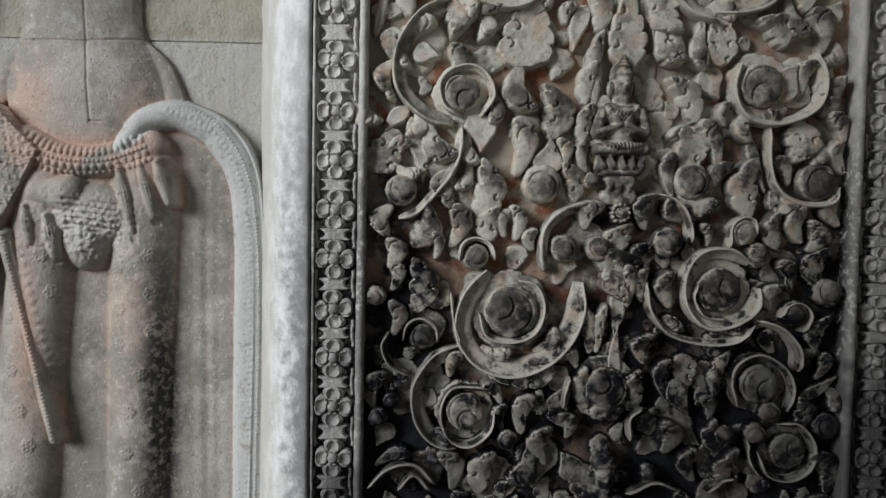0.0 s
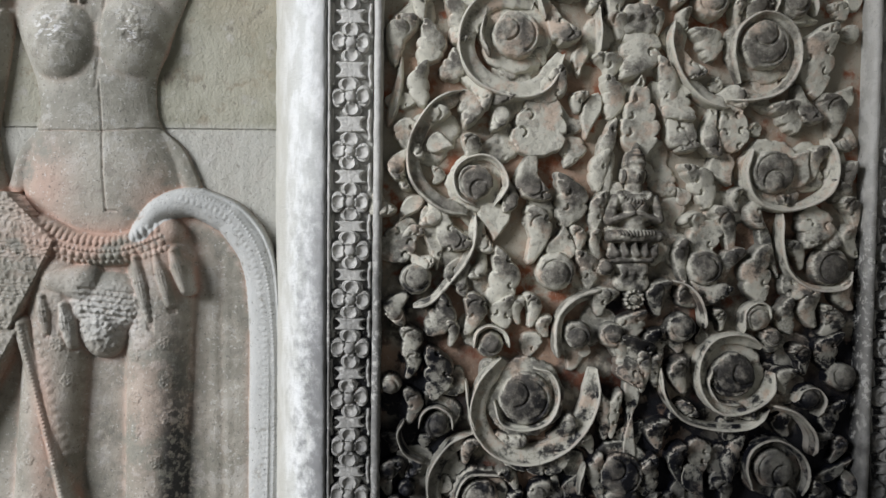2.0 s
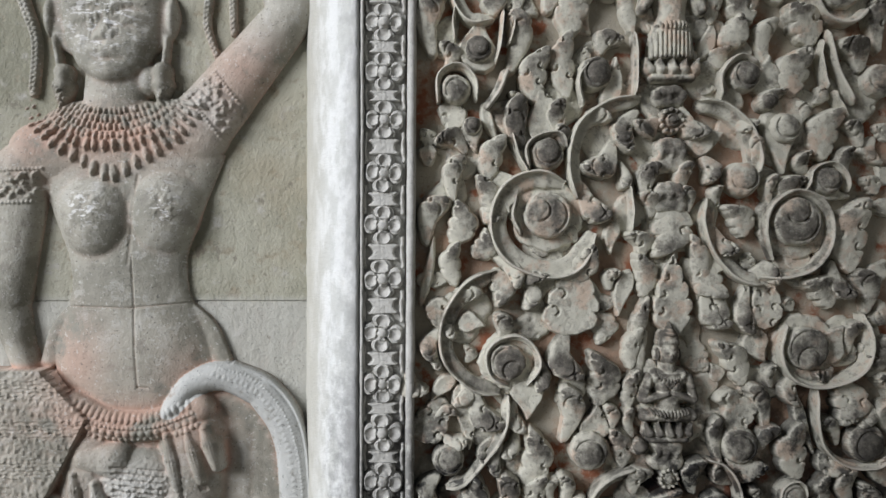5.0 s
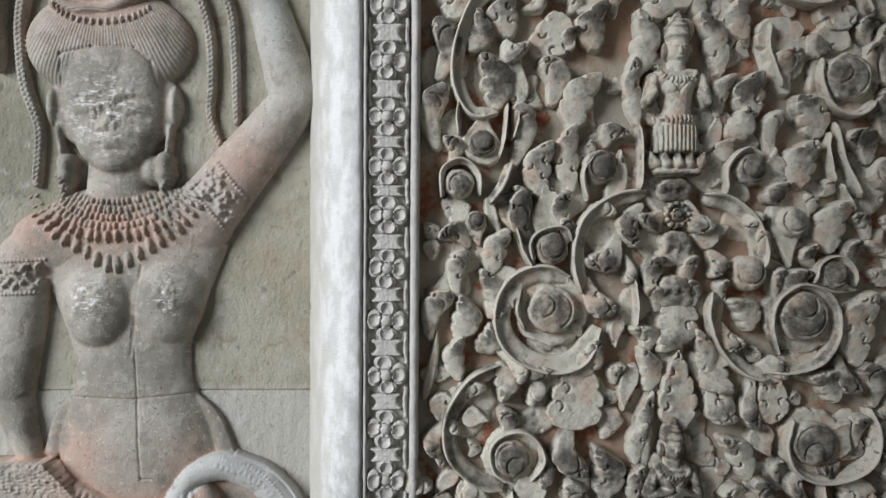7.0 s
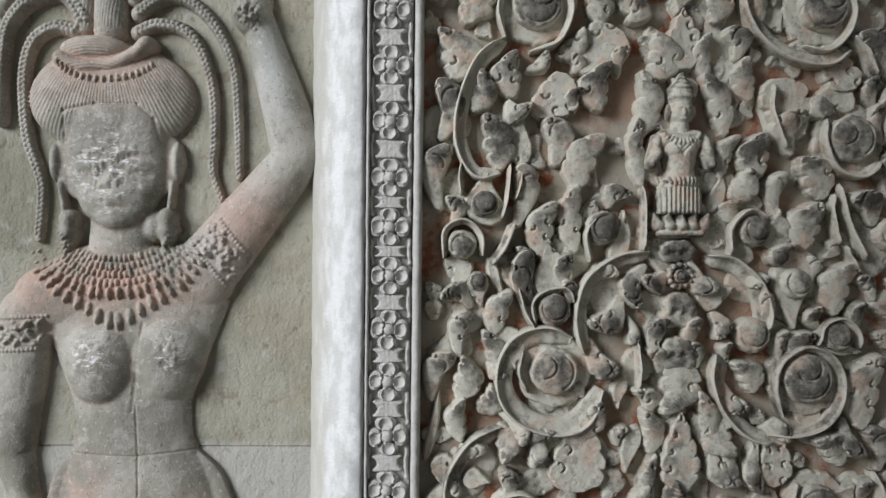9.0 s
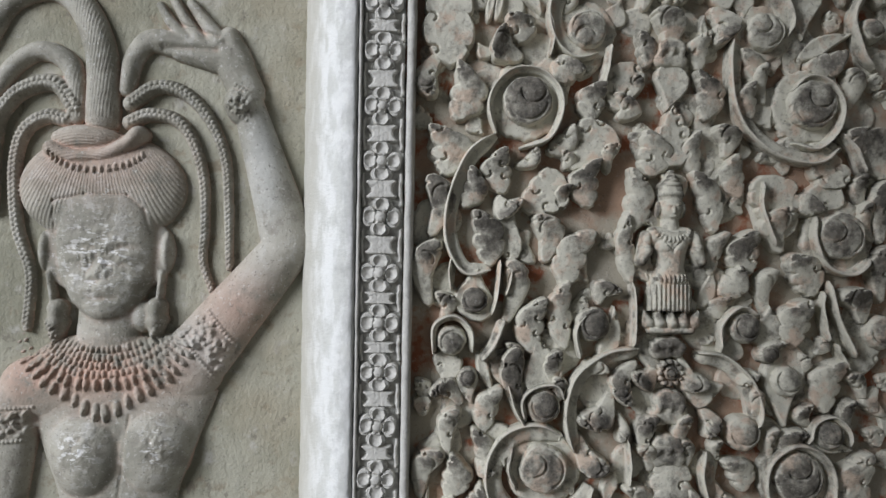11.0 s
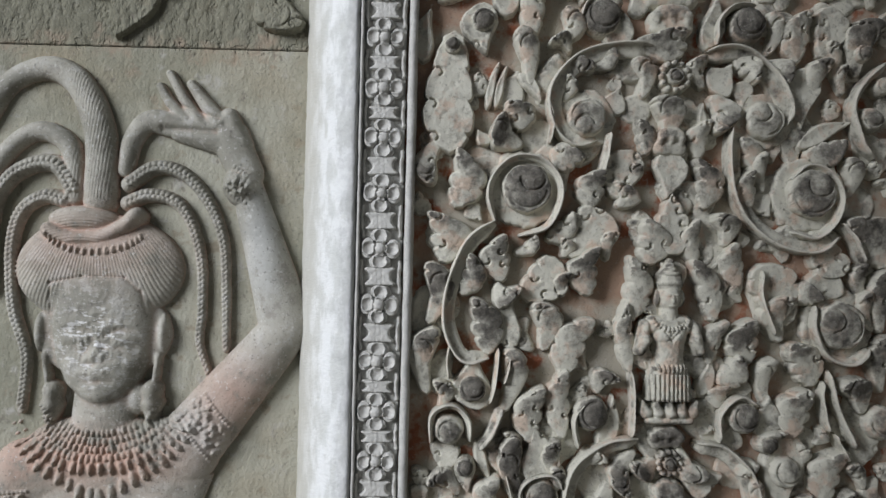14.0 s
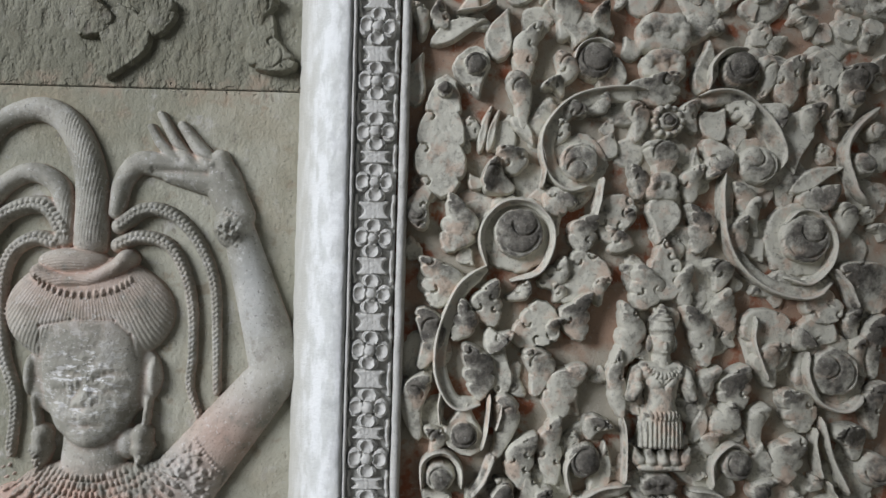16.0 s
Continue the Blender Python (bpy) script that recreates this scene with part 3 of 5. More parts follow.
leaf(70, 1537, 55, 39, -147, "plate")
leaf(56, 1515, 28, 13, 64, "curled")
leaf(91, 1559, 30, 22, -178, "curled")
leaf(102, 1550, 53, 31, 156, "curled")
scroll(9, (138, 1542), (136, 1512), (126, 1488), (108, 1466), (90, 1447), (71, 1441))
bud(74, 1471, 17)
leaf(84, 1552, 72, 22, 167, "smooth")
leaf(153, 1556, 42, 34, 162, "smooth")
leaf(170, 1586, 41, 19, 167, "curled")
leaf(147, 1536, 37, 18, 171, "curled")
leaf(149, 1503, 34, 16, -163, "curled")
leaf(133, 1486, 34, 16, -163, "curled")
leaf(124, 1494, 30, 16, -151, "curled")
leaf(65, 1500, 31, 18, 118, "curled")
leaf(88, 1408, 49, 30, 33, "lobed")
leaf(64, 1454, 34, 28, -152, "curled")
leaf(129, 1408, 49, 26, 17, "curled")
leaf(174, 1415, 39, 27, -1, "lobed")
leaf(189, 1420, 31, 18, -1, "curled")
leaf(113, 1395, 31, 14, 4, "curled")
bud(157, 1398, 14)
scroll(5, (140, 1394), (143, 1411), (157, 1418), (173, 1411), (178, 1394))
leaf(62, 1384, 34, 27, 17, "curled")
leaf(202, 1417, 38, 19, 6, "curled")
leaf(221, 1406, 24, 17, -9, "curled")
scroll(11, (286, 1459), (255, 1449), (236, 1430), (232, 1402), (236, 1384))
leaf(279, 1430, 34, 26, 17, "curled")
bud(255, 1409, 15)
bud(294, 1409, 14)
leaf(339, 1693, 48, 19, 162, "smooth")
leaf(372, 1663, 49, 23, 175, "curled")
leaf(362, 1687, 42, 36, 164, "lobed")
leaf(408, 1665, 56, 22, -173, "curled")
leaf(426, 1679, 65, 35, 177, "plate")
leaf(416, 1614, 37, 30, 171, "smooth")
leaf(403, 1551, 58, 27, -24, "lobed")
leaf(404, 1518, 38, 23, -45, "curled")
leaf(430, 1499, 59, 22, -15, "curled")
leaf(436, 1548, 27, 13, -6, "curled")
leaf(393, 1494, 46, 36, 14, "plate")
bud(398, 1485, 20)
leaf(378, 1464, 54, 17, -10, "curled")
leaf(416, 1466, 47, 19, 23, "curled")
scroll(9, (535, 1632), (544, 1601), (537, 1573), (512, 1557), (480, 1552), (454, 1565), (444, 1593), (453, 1618))
medallion(473, 1593, 24)
leaf(523, 1586, 38, 19, 9, "curled")
leaf(506, 1570, 25, 18, -119, "curled")
leaf(497, 1576, 45, 35, 18, "smooth")
leaf(537, 1593, 33, 28, 86, "lobed")
leaf(547, 1560, 24, 25, 15, "curled")
leaf(573, 1531, 38, 19, -22, "curled")
leaf(463, 1566, 36, 23, -159, "curled")
leaf(518, 1556, 48, 41, 174, "lobed")
leaf(538, 1538, 33, 23, 171, "curled")
leaf(575, 1497, 38, 23, -29, "curled")
bud(540, 1487, 21)
scroll(7, (487, 1547), (485, 1512), (495, 1481), (521, 1463), (554, 1464), (566, 1482))
leaf(511, 1483, 37, 18, -26, "curled")
leaf(463, 1540, 69, 13, 164, "smooth")
leaf(488, 1475, 37, 22, 129, "lobed")
leaf(570, 1437, 36, 25, -27, "curled")
leaf(465, 1445, 66, 34, -9, "lobed")
leaf(385, 1473, 45, 31, 117, "lobed")
leaf(398, 1442, 37, 23, -58, "curled")
leaf(347, 1430, 41, 25, -1, "curled")
scroll(6, (358, 1470), (381, 1461), (395, 1439), (398, 1417))
bud(457, 1429, 15)
scroll(5, (443, 1411), (444, 1433), (454, 1444), (467, 1442), (471, 1424))
leaf(499, 1410, 42, 23, -13, "lobed")
leaf(527, 1417, 42, 26, -16, "curled")
leaf(535, 1408, 34, 30, 23, "curled")
bud(372, 1417, 16)
leaf(419, 1413, 27, 13, -12, "curled")
bud(475, 1407, 11)
medallion(197, 1338, 29)
scroll(6, (163, 1336), (172, 1311), (198, 1305), (223, 1315), (233, 1340), (225, 1365), (206, 1371))
scroll(20, (174, 1380), (150, 1351), (144, 1314), (164, 1283), (198, 1273), (233, 1283), (257, 1305), (271, 1337), (272, 1371))
scroll(4, (131, 1358), (135, 1326), (143, 1301))
leaf(224, 1292, 37, 19, 50, "curled")
leaf(164, 1297, 35, 16, 106, "curled")
leaf(94, 1335, 61, 32, 2, "lobed")
leaf(65, 1359, 34, 19, 12, "curled")
leaf(66, 1308, 41, 21, 9, "curled")
bud(47, 1354, 11)
bud(98, 1309, 14)
scroll(5, (79, 1304), (83, 1321), (97, 1328), (112, 1320), (115, 1302))
scroll(6, (63, 1313), (56, 1298), (64, 1279), (86, 1266))
leaf(45, 1227, 44, 27, 6, "curled")
bud(66, 1237, 9)
bud(51, 1218, 11)
scroll(16, (141, 1295), (114, 1282), (96, 1254), (96, 1223), (112, 1197), (140, 1188))
scroll(6, (180, 1248), (158, 1252), (133, 1250), (122, 1226), (130, 1197), (152, 1188), (174, 1204), (180, 1229))
medallion(147, 1226, 21)
leaf(105, 1203, 30, 17, 116, "curled")
leaf(130, 1263, 32, 19, 16, "curled")
leaf(212, 1198, 48, 25, 3, "curled")
bud(195, 1194, 11)
leaf(190, 1203, 31, 17, -7, "curled")
leaf(189, 1232, 32, 17, -32, "curled")
leaf(165, 1131, 52, 28, 8, "lobed")
leaf(135, 1135, 48, 27, -5, "curled")
leaf(223, 1187, 47, 30, -164, "curled")
leaf(239, 1164, 45, 28, -10, "curled")
scroll(7, (40, 1137), (65, 1161), (93, 1164), (115, 1142))
scroll(6, (75, 1136), (91, 1153), (110, 1136))
leaf(48, 1163, 42, 17, 62, "curled")
leaf(287, 1290, 58, 18, -5, "lobed")
leaf(274, 1274, 26, 19, -40, "curled")
scroll(5, (258, 1230), (261, 1249), (266, 1264))
leaf(263, 1194, 31, 22, -1, "curled")
leaf(173, 1267, 76, 30, 90, "plate")
leaf(295, 1291, 56, 17, 6, "lobed")
medallion(431, 1364, 25)
scroll(5, (408, 1373), (404, 1354), (416, 1335), (442, 1332))
scroll(14, (466, 1393), (440, 1405), (411, 1401), (397, 1379), (399, 1348), (419, 1326), (448, 1329), (470, 1345), (476, 1367))
scroll(7, (351, 1372), (355, 1341), (375, 1316), (410, 1305), (449, 1307), (474, 1326))
leaf(361, 1314, 31, 22, 63, "curled")
leaf(425, 1314, 32, 17, 74, "curled")
leaf(378, 1342, 42, 25, -16, "curled")
leaf(346, 1349, 38, 18, -7, "curled")
medallion(479, 1258, 22)
scroll(6, (457, 1234), (449, 1259), (457, 1281), (481, 1290), (508, 1275), (518, 1253), (512, 1227))
scroll(7, (474, 1329), (503, 1320), (523, 1298), (524, 1272))
leaf(448, 1294, 55, 17, -153, "lobed")
leaf(427, 1215, 32, 19, -10, "curled")
bud(519, 1339, 14)
scroll(4, (503, 1333), (509, 1345), (525, 1349), (535, 1336), (529, 1317))
leaf(492, 1341, 31, 23, 5, "curled")
leaf(475, 1389, 27, 25, -2, "lobed")
leaf(515, 1363, 38, 21, -12, "curled")
leaf(543, 1369, 45, 28, 3, "lobed")
bud(556, 1362, 16)
leaf(545, 1296, 42, 21, 10, "lobed")
leaf(549, 1262, 33, 17, 19, "curled")
leaf(529, 1240, 52, 13, 60, "smooth")
leaf(559, 1256, 30, 19, 150, "curled")
leaf(350, 1279, 35, 26, -7, "curled")
leaf(374, 1241, 45, 21, -6, "curled")
leaf(383, 1262, 44, 25, 158, "smooth")
leaf(396, 1249, 42, 28, -1, "plate")
medallion(514, 1182, 20)
scroll(6, (481, 1182), (492, 1156), (518, 1150), (540, 1163), (543, 1189), (526, 1211), (503, 1211))
scroll(5, (468, 1195), (472, 1169), (485, 1153))
bud(558, 1210, 15)
leaf(565, 1131, 53, 34, -10, "curled")
bud(441, 1201, 11)
bud(477, 1202, 12)
bud(493, 1226, 12)
leaf(374, 1177, 39, 30, 14, "curled")
leaf(410, 1145, 40, 25, -19, "curled")
leaf(455, 1138, 46, 30, -12, "lobed")
bud(356, 1158, 9)
scroll(7, (331, 1131), (363, 1144), (389, 1136))
scroll(6, (336, 1193), (334, 1217), (348, 1230))
scroll(6, (424, 1133), (440, 1146), (454, 1150))
leaf(433, 1179, 39, 19, -10, "lobed")
leaf(532, 1205, 39, 26, 3, "lobed")
leaf(342, 1229, 43, 26, -11, "lobed")
leaf(329, 1343, 49, 17, 3, "curled")
leaf(307, 1368, 42, 19, -11, "curled")
bud(99, 1839, 10)
leaf(102, 1848, 37, 22, -178, "smooth")
leaf(112, 1865, 46, 11, 161, "smooth")
leaf(117, 1778, 54, 26, 14, "lobed")
leaf(94, 1809, 37, 26, -54, "curled")
leaf(79, 1754, 53, 23, 2, "curled")
leaf(49, 1707, 58, 29, 14, "curled")
leaf(43, 1641, 76, 9, 12, "smooth")
leaf(163, 1788, 86, 27, -13, "curled")
leaf(198, 1822, 47, 22, -9, "curled")
leaf(176, 1821, 62, 42, 3, "smooth")
leaf(197, 1811, 30, 17, 6, "curled")
bud(182, 1808, 18)
scroll(6, (164, 1791), (160, 1814), (173, 1827), (195, 1830), (204, 1815))
scroll(4, (144, 1833), (152, 1806), (163, 1787))
medallion(183, 1741, 26)
scroll(6, (150, 1763), (146, 1740), (155, 1718))
scroll(21, (201, 1772), (173, 1781), (146, 1772), (130, 1747), (130, 1717), (149, 1692), (183, 1680), (214, 1689), (232, 1723))
leaf(123, 1732, 55, 22, -12, "lobed")
leaf(125, 1788, 48, 31, 156, "smooth")
leaf(112, 1749, 22, 17, 145, "curled")
leaf(80, 1708, 48, 31, 16, "lobed")
leaf(101, 1695, 32, 26, 43, "lobed")
leaf(82, 1662, 49, 22, -6, "lobed")
leaf(220, 1777, 51, 29, 150, "curled")
leaf(203, 1669, 50, 29, 48, "lobed")
leaf(262, 1733, 35, 15, -164, "smooth")
leaf(257, 1824, 48, 33, -148, "curled")
scroll(15, (287, 1868), (256, 1863), (225, 1843), (213, 1815), (213, 1784), (220, 1760))
leaf(223, 1837, 32, 22, 53, "curled")
leaf(284, 1858, 48, 28, -154, "curled")
scroll(4, (273, 1774), (276, 1748), (275, 1722))
leaf(265, 1801, 31, 14, 167, "curled")
leaf(121, 1699, 49, 22, 133, "curled")
leaf(157, 1689, 29, 23, 142, "curled")
leaf(254, 1658, 23, 17, 8, "curled")
rosette(321, 1846, 15)
leaf(320, 1788, 41, 37, -0, "block")
leaf(294, 1751, 50, 22, 4, "curled")
leaf(335, 1751, 50, 19, 1, "curled")
leaf(319, 1743, 37, 38, -0, "block")
leaf(300, 1738, 30, 23, -7, "curled")
leaf(341, 1744, 30, 15, -2, "curled")
leaf(319, 1758, 64, 46, 180, "lobed")
leaf(322, 1607, 93, 42, 0, "flame")
leaf(307, 1849, 28, 27, -126, "curled")
leaf(332, 1863, 44, 27, 150, "curled")
leaf(318, 1861, 25, 43, -0, "block")
scroll(16, (349, 1864), (380, 1858), (405, 1834), (415, 1804), (409, 1785))
leaf(339, 1831, 41, 36, 95, "smooth")
leaf(391, 1856, 29, 23, 132, "curled")
leaf(357, 1807, 30, 24, 150, "curled")
leaf(411, 1786, 44, 18, 10, "curled")
leaf(460, 1878, 90, 43, -168, "smooth")
bud(448, 1838, 17)
bud(429, 1868, 11)
leaf(464, 1844, 24, 17, 18, "curled")
leaf(492, 1803, 62, 36, 9, "lobed")
leaf(539, 1819, 34, 17, -27, "curled")
scroll(5, (503, 1881), (510, 1866), (519, 1851))
leaf(476, 1788, 25, 22, -19, "curled")
leaf(522, 1781, 37, 18, -9, "curled")
bud(496, 1780, 16)
scroll(5, (474, 1770), (479, 1790), (499, 1799), (515, 1786), (519, 1767))
leaf(476, 1780, 51, 19, 113, "smooth")
leaf(452, 1750, 37, 27, 10, "curled")
leaf(434, 1750, 37, 14, -0, "curled")
medallion(462, 1734, 27)
scroll(8, (437, 1692), (428, 1723), (434, 1751), (459, 1767), (487, 1757), (499, 1733), (496, 1705), (478, 1683), (450, 1674), (419, 1674))
scroll(16, (365, 1760), (362, 1729), (375, 1698), (400, 1674), (425, 1668))
bud(401, 1781, 19)
leaf(405, 1717, 41, 28, -21, "lobed")
leaf(370, 1727, 36, 23, 149, "curled")
leaf(406, 1672, 36, 26, 81, "curled")
leaf(375, 1751, 23, 13, -9, "curled")
leaf(524, 1677, 85, 41, 4, "lobed")
leaf(503, 1691, 47, 23, 159, "curled")
leaf(503, 1638, 43, 32, -34, "lobed")
leaf(544, 1631, 51, 27, -4, "curled")
leaf(288, 1694, 30, 27, -7, "curled")
leaf(291, 1650, 49, 24, -3, "lobed")
leaf(355, 1654, 67, 22, -4, "lobed")
leaf(362, 1702, 37, 26, 161, "smooth")
leaf(358, 1661, 51, 26, 159, "curled")
leaf(51, 2356, 39, 19, -6, "curled")
leaf(79, 2367, 32, 20, -26, "lobed")
leaf(62, 2352, 67, 20, 63, "smooth")
leaf(137, 2335, 58, 29, 6, "smooth")
scroll(5, (90, 2387), (115, 2390), (133, 2401))
leaf(112, 2349, 56, 39, -179, "smooth")
bud(111, 2328, 13)
leaf(45, 2282, 58, 24, 5, "smooth")
leaf(80, 2316, 136, 55, -177, "plate")
bud(78, 2298, 9)
leaf(66, 2196, 52, 29, -155, "curled")
leaf(84, 2120, 63, 39, 16, "lobed")
leaf(118, 2232, 52, 8, 12, "smooth")
leaf(127, 2233, 47, 8, 13, "smooth")
leaf(168, 2313, 65, 27, 5, "lobed")
leaf(165, 2257, 65, 25, -6, "curled")
leaf(153, 2271, 39, 13, 140, "smooth")
leaf(209, 2297, 24, 20, -47, "curled")
leaf(209, 2359, 54, 39, -8, "curled")
leaf(220, 2391, 39, 45, 169, "smooth")
leaf(264, 2366, 35, 24, -32, "curled")
leaf(200, 2307, 37, 27, 23, "curled")
bud(243, 2335, 21)
scroll(6, (220, 2331), (227, 2349), (246, 2357), (265, 2348))
leaf(258, 2300, 49, 32, 7, "smooth")
scroll(18, (302, 2299), (259, 2298), (222, 2287), (200, 2265), (191, 2240), (198, 2212), (217, 2197), (238, 2201))
leaf(232, 2279, 32, 20, 66, "curled")
leaf(208, 2265, 30, 23, 47, "curled")
leaf(201, 2240, 29, 17, 24, "curled")
medallion(227, 2222, 21)
leaf(156, 2189, 40, 36, -56, "curled")
leaf(121, 2192, 20, 14, -49, "smooth")
leaf(157, 2207, 34, 32, -15, "lobed")
scroll(4, (182, 2243), (189, 2218), (186, 2193))
leaf(192, 2166, 34, 32, 53, "lobed")
scroll(7, (252, 2206), (249, 2183), (244, 2160))
leaf(263, 2134, 55, 45, 10, "plate")
leaf(278, 2149, 24, 14, 17, "curled")
leaf(232, 2122, 44, 31, 9, "lobed")
leaf(265, 2124, 25, 32, 22, "curled")
medallion(162, 2142, 27)
scroll(7, (129, 2106), (121, 2134), (128, 2158), (149, 2175), (177, 2173), (196, 2154), (198, 2129), (184, 2101), (154, 2091))
leaf(321, 2347, 47, 64, -0, "block")
leaf(321, 2317, 36, 53, -0, "block")
leaf(318, 2287, 38, 57, -0, "lobed")
rosette(325, 2270, 19)
leaf(291, 2247, 44, 24, -2, "curled")
leaf(358, 2259, 35, 23, -14, "curled")
leaf(319, 2204, 44, 37, -0, "curled")
leaf(320, 2181, 34, 34, 2, "block")
leaf(353, 2180, 44, 23, 5, "lobed")
leaf(360, 2212, 30, 9, -6, "smooth")
leaf(295, 2183, 39, 20, -8, "lobed")
leaf(319, 2189, 54, 36, 177, "smooth")
leaf(363, 2263, 34, 37, 60, "smooth")
leaf(368, 2251, 42, 38, 151, "curled")
leaf(392, 2294, 37, 27, 125, "lobed")
scroll(17, (359, 2294), (396, 2298), (428, 2277), (447, 2243), (445, 2218))
medallion(425, 2223, 21)
bud(406, 2330, 20)
scroll(6, (372, 2307), (374, 2332), (390, 2349), (415, 2351))
leaf(432, 2300, 45, 20, 11, "curled")
leaf(362, 2304, 59, 25, 13, "smooth")
leaf(462, 2290, 59, 32, 3, "lobed")
leaf(430, 2290, 32, 23, 121, "curled")
leaf(481, 2248, 48, 24, 9, "curled")
leaf(480, 2285, 71, 42, -165, "smooth")
leaf(507, 2274, 41, 15, -5, "curled")
leaf(517, 2257, 31, 13, -9, "curled")
leaf(495, 2295, 59, 38, 10, "plate")
leaf(529, 2276, 67, 38, 12, "curled")
bud(535, 2301, 10)
scroll(9, (563, 2290), (538, 2268), (525, 2239), (535, 2202), (550, 2184))
bud(557, 2265, 10)
bud(544, 2227, 13)
leaf(465, 2196, 66, 19, 63, "smooth")
leaf(473, 2186, 45, 29, 81, "lobed")
leaf(521, 2140, 44, 24, 9, "curled")
medallion(478, 2143, 27)
scroll(7, (456, 2157), (472, 2172), (494, 2167), (508, 2142), (503, 2114), (481, 2095), (456, 2101))
scroll(16, (395, 2223), (391, 2186), (394, 2149), (410, 2115), (441, 2091), (478, 2083), (506, 2099))
leaf(420, 2156, 52, 24, -15, "lobed")
leaf(426, 2144, 44, 18, -9, "curled")
leaf(410, 2126, 41, 24, -10, "lobed")
leaf(359, 2124, 54, 31, 3, "lobed")
leaf(75, 2059, 56, 45, -1, "lobed")
leaf(57, 1992, 67, 34, 11, "curled")
leaf(57, 1916, 72, 32, -4, "curled")
leaf(72, 1902, 29, 23, 5, "curled")
scroll(15, (129, 2103), (102, 2081), (85, 2045), (78, 2008), (83, 1978), (98, 1957), (123, 1960))
scroll(4, (82, 1972), (79, 1954), (81, 1933))
leaf(93, 2024, 46, 27, 20, "lobed")
leaf(137, 2040, 50, 32, -9, "lobed")
leaf(130, 2036, 26, 32, 127, "curled")
leaf(123, 1960, 63, 34, -8, "lobed")
leaf(148, 1966, 61, 29, -5, "smooth")
scroll(4, (145, 1967), (144, 1946), (139, 1928))
leaf(151, 2071, 29, 17, 65, "curled")
leaf(186, 2086, 41, 23, 55, "lobed")
leaf(159, 2024, 57, 46, 54, "plate")
leaf(204, 2025, 26, 18, -1, "curled")
leaf(183, 1965, 53, 34, 3, "curled")
leaf(206, 2072, 66, 51, 50, "plate")
leaf(252, 2065, 33, 19, 5, "curled")
leaf(232, 2026, 53, 32, -4, "lobed")
leaf(204, 2068, 20, 18, 15, "curled")
leaf(206, 1937, 70, 37, 19, "lobed")
leaf(140, 1897, 71, 29, 13, "curled")
bud(106, 1923, 15)
leaf(114, 1900, 58, 42, -9, "smooth")
scroll(4, (133, 1967), (130, 1931), (124, 1907))
bud(81, 1879, 16)
scroll(7, (63, 1864), (64, 1894), (84, 1904), (101, 1890), (103, 1866))
scroll(9, (137, 1902), (127, 1877), (113, 1858))
leaf(169, 1865, 62, 31, 6, "lobed")
leaf(148, 1857, 19, 20, 9, "curled")
leaf(206, 1870, 75, 27, -3, "lobed")
leaf(242, 1920, 28, 27, 35, "curled")
bud(236, 1898, 18)
scroll(6, (223, 1861), (218, 1890), (230, 1910))
leaf(247, 1856, 62, 20, 15, "smooth")
scroll(3, (278, 1945), (281, 1909), (279, 1873))
leaf(276, 1998, 71, 29, 10, "lobed")
leaf(279, 1943, 76, 19, -8, "lobed")
leaf(298, 2061, 50, 38, 7, "lobed")
leaf(326, 2073, 67, 42, -3, "flame")
leaf(350, 2062, 50, 22, -7, "lobed")
leaf(371, 2000, 72, 27, -15, "lobed")
leaf(365, 1953, 51, 20, 14, "lobed")
leaf(355, 1917, 45, 17, 20, "smooth")
leaf(382, 2083, 36, 28, -0, "curled")
leaf(398, 2039, 48, 27, -14, "lobed")
leaf(407, 1954, 49, 37, -4, "lobed")
leaf(376, 1932, 38, 29, 45, "lobed")
leaf(429, 1912, 49, 23, -0, "curled")
bud(403, 1896, 17)
scroll(7, (377, 1869), (378, 1899), (397, 1917), (419, 1907))
leaf(421, 1876, 45, 32, 19, "smooth")
leaf(452, 1997, 72, 53, -19, "plate")
scroll(5, (423, 2057), (423, 2024), (438, 1987))
leaf(444, 1979, 50, 38, -4, "curled")
leaf(465, 2025, 23, 27, 65, "lobed")
leaf(480, 2101, 59, 38, 148, "plate")
leaf(538, 2030, 37, 19, -12, "curled")
scroll(6, (509, 2111), (525, 2090), (535, 2066))
leaf(564, 2063, 68, 51, -29, "lobed")
leaf(557, 1991, 70, 27, -1, "curled")
leaf(557, 1925, 63, 27, -1, "curled")
medallion(510, 1998, 26)
scroll(9, (484, 2019), (481, 1994), (494, 1967), (521, 1958), (541, 1974))
leaf(545, 1993, 44, 17, -11, "curled")
leaf(486, 2028, 41, 42, 25, "smooth")
leaf(481, 1931, 53, 38, -22, "lobed")
leaf(455, 1873, 57, 36, 11, "lobed")
leaf(435, 1860, 22, 27, -0, "curled")
scroll(7, (497, 1949), (503, 1919), (515, 1889), (527, 1865))
scroll(5, (490, 1937), (489, 1913), (497, 1882))
leaf(536, 1902, 42, 33, -23, "curled")
bud(555, 1892, 18)
leaf(530, 1874, 30, 14, -41, "smooth")
rosette(318, 1449, 12)
leaf(316, 1456, 41, 32, 1, "block")
leaf(319, 1406, 31, 32, -1, "lobed")
leaf(318, 1374, 36, 39, -1, "lobed")
leaf(318, 1395, 45, 30, -179, "lobed")
leaf(317, 1364, 55, 17, -179, "smooth")
leaf(317, 1252, 70, 14, -0, "smooth")
medallion(306, 1252, 24)
leaf(285, 1228, 49, 19, -9, "lobed")
leaf(334, 1225, 49, 21, 2, "lobed")
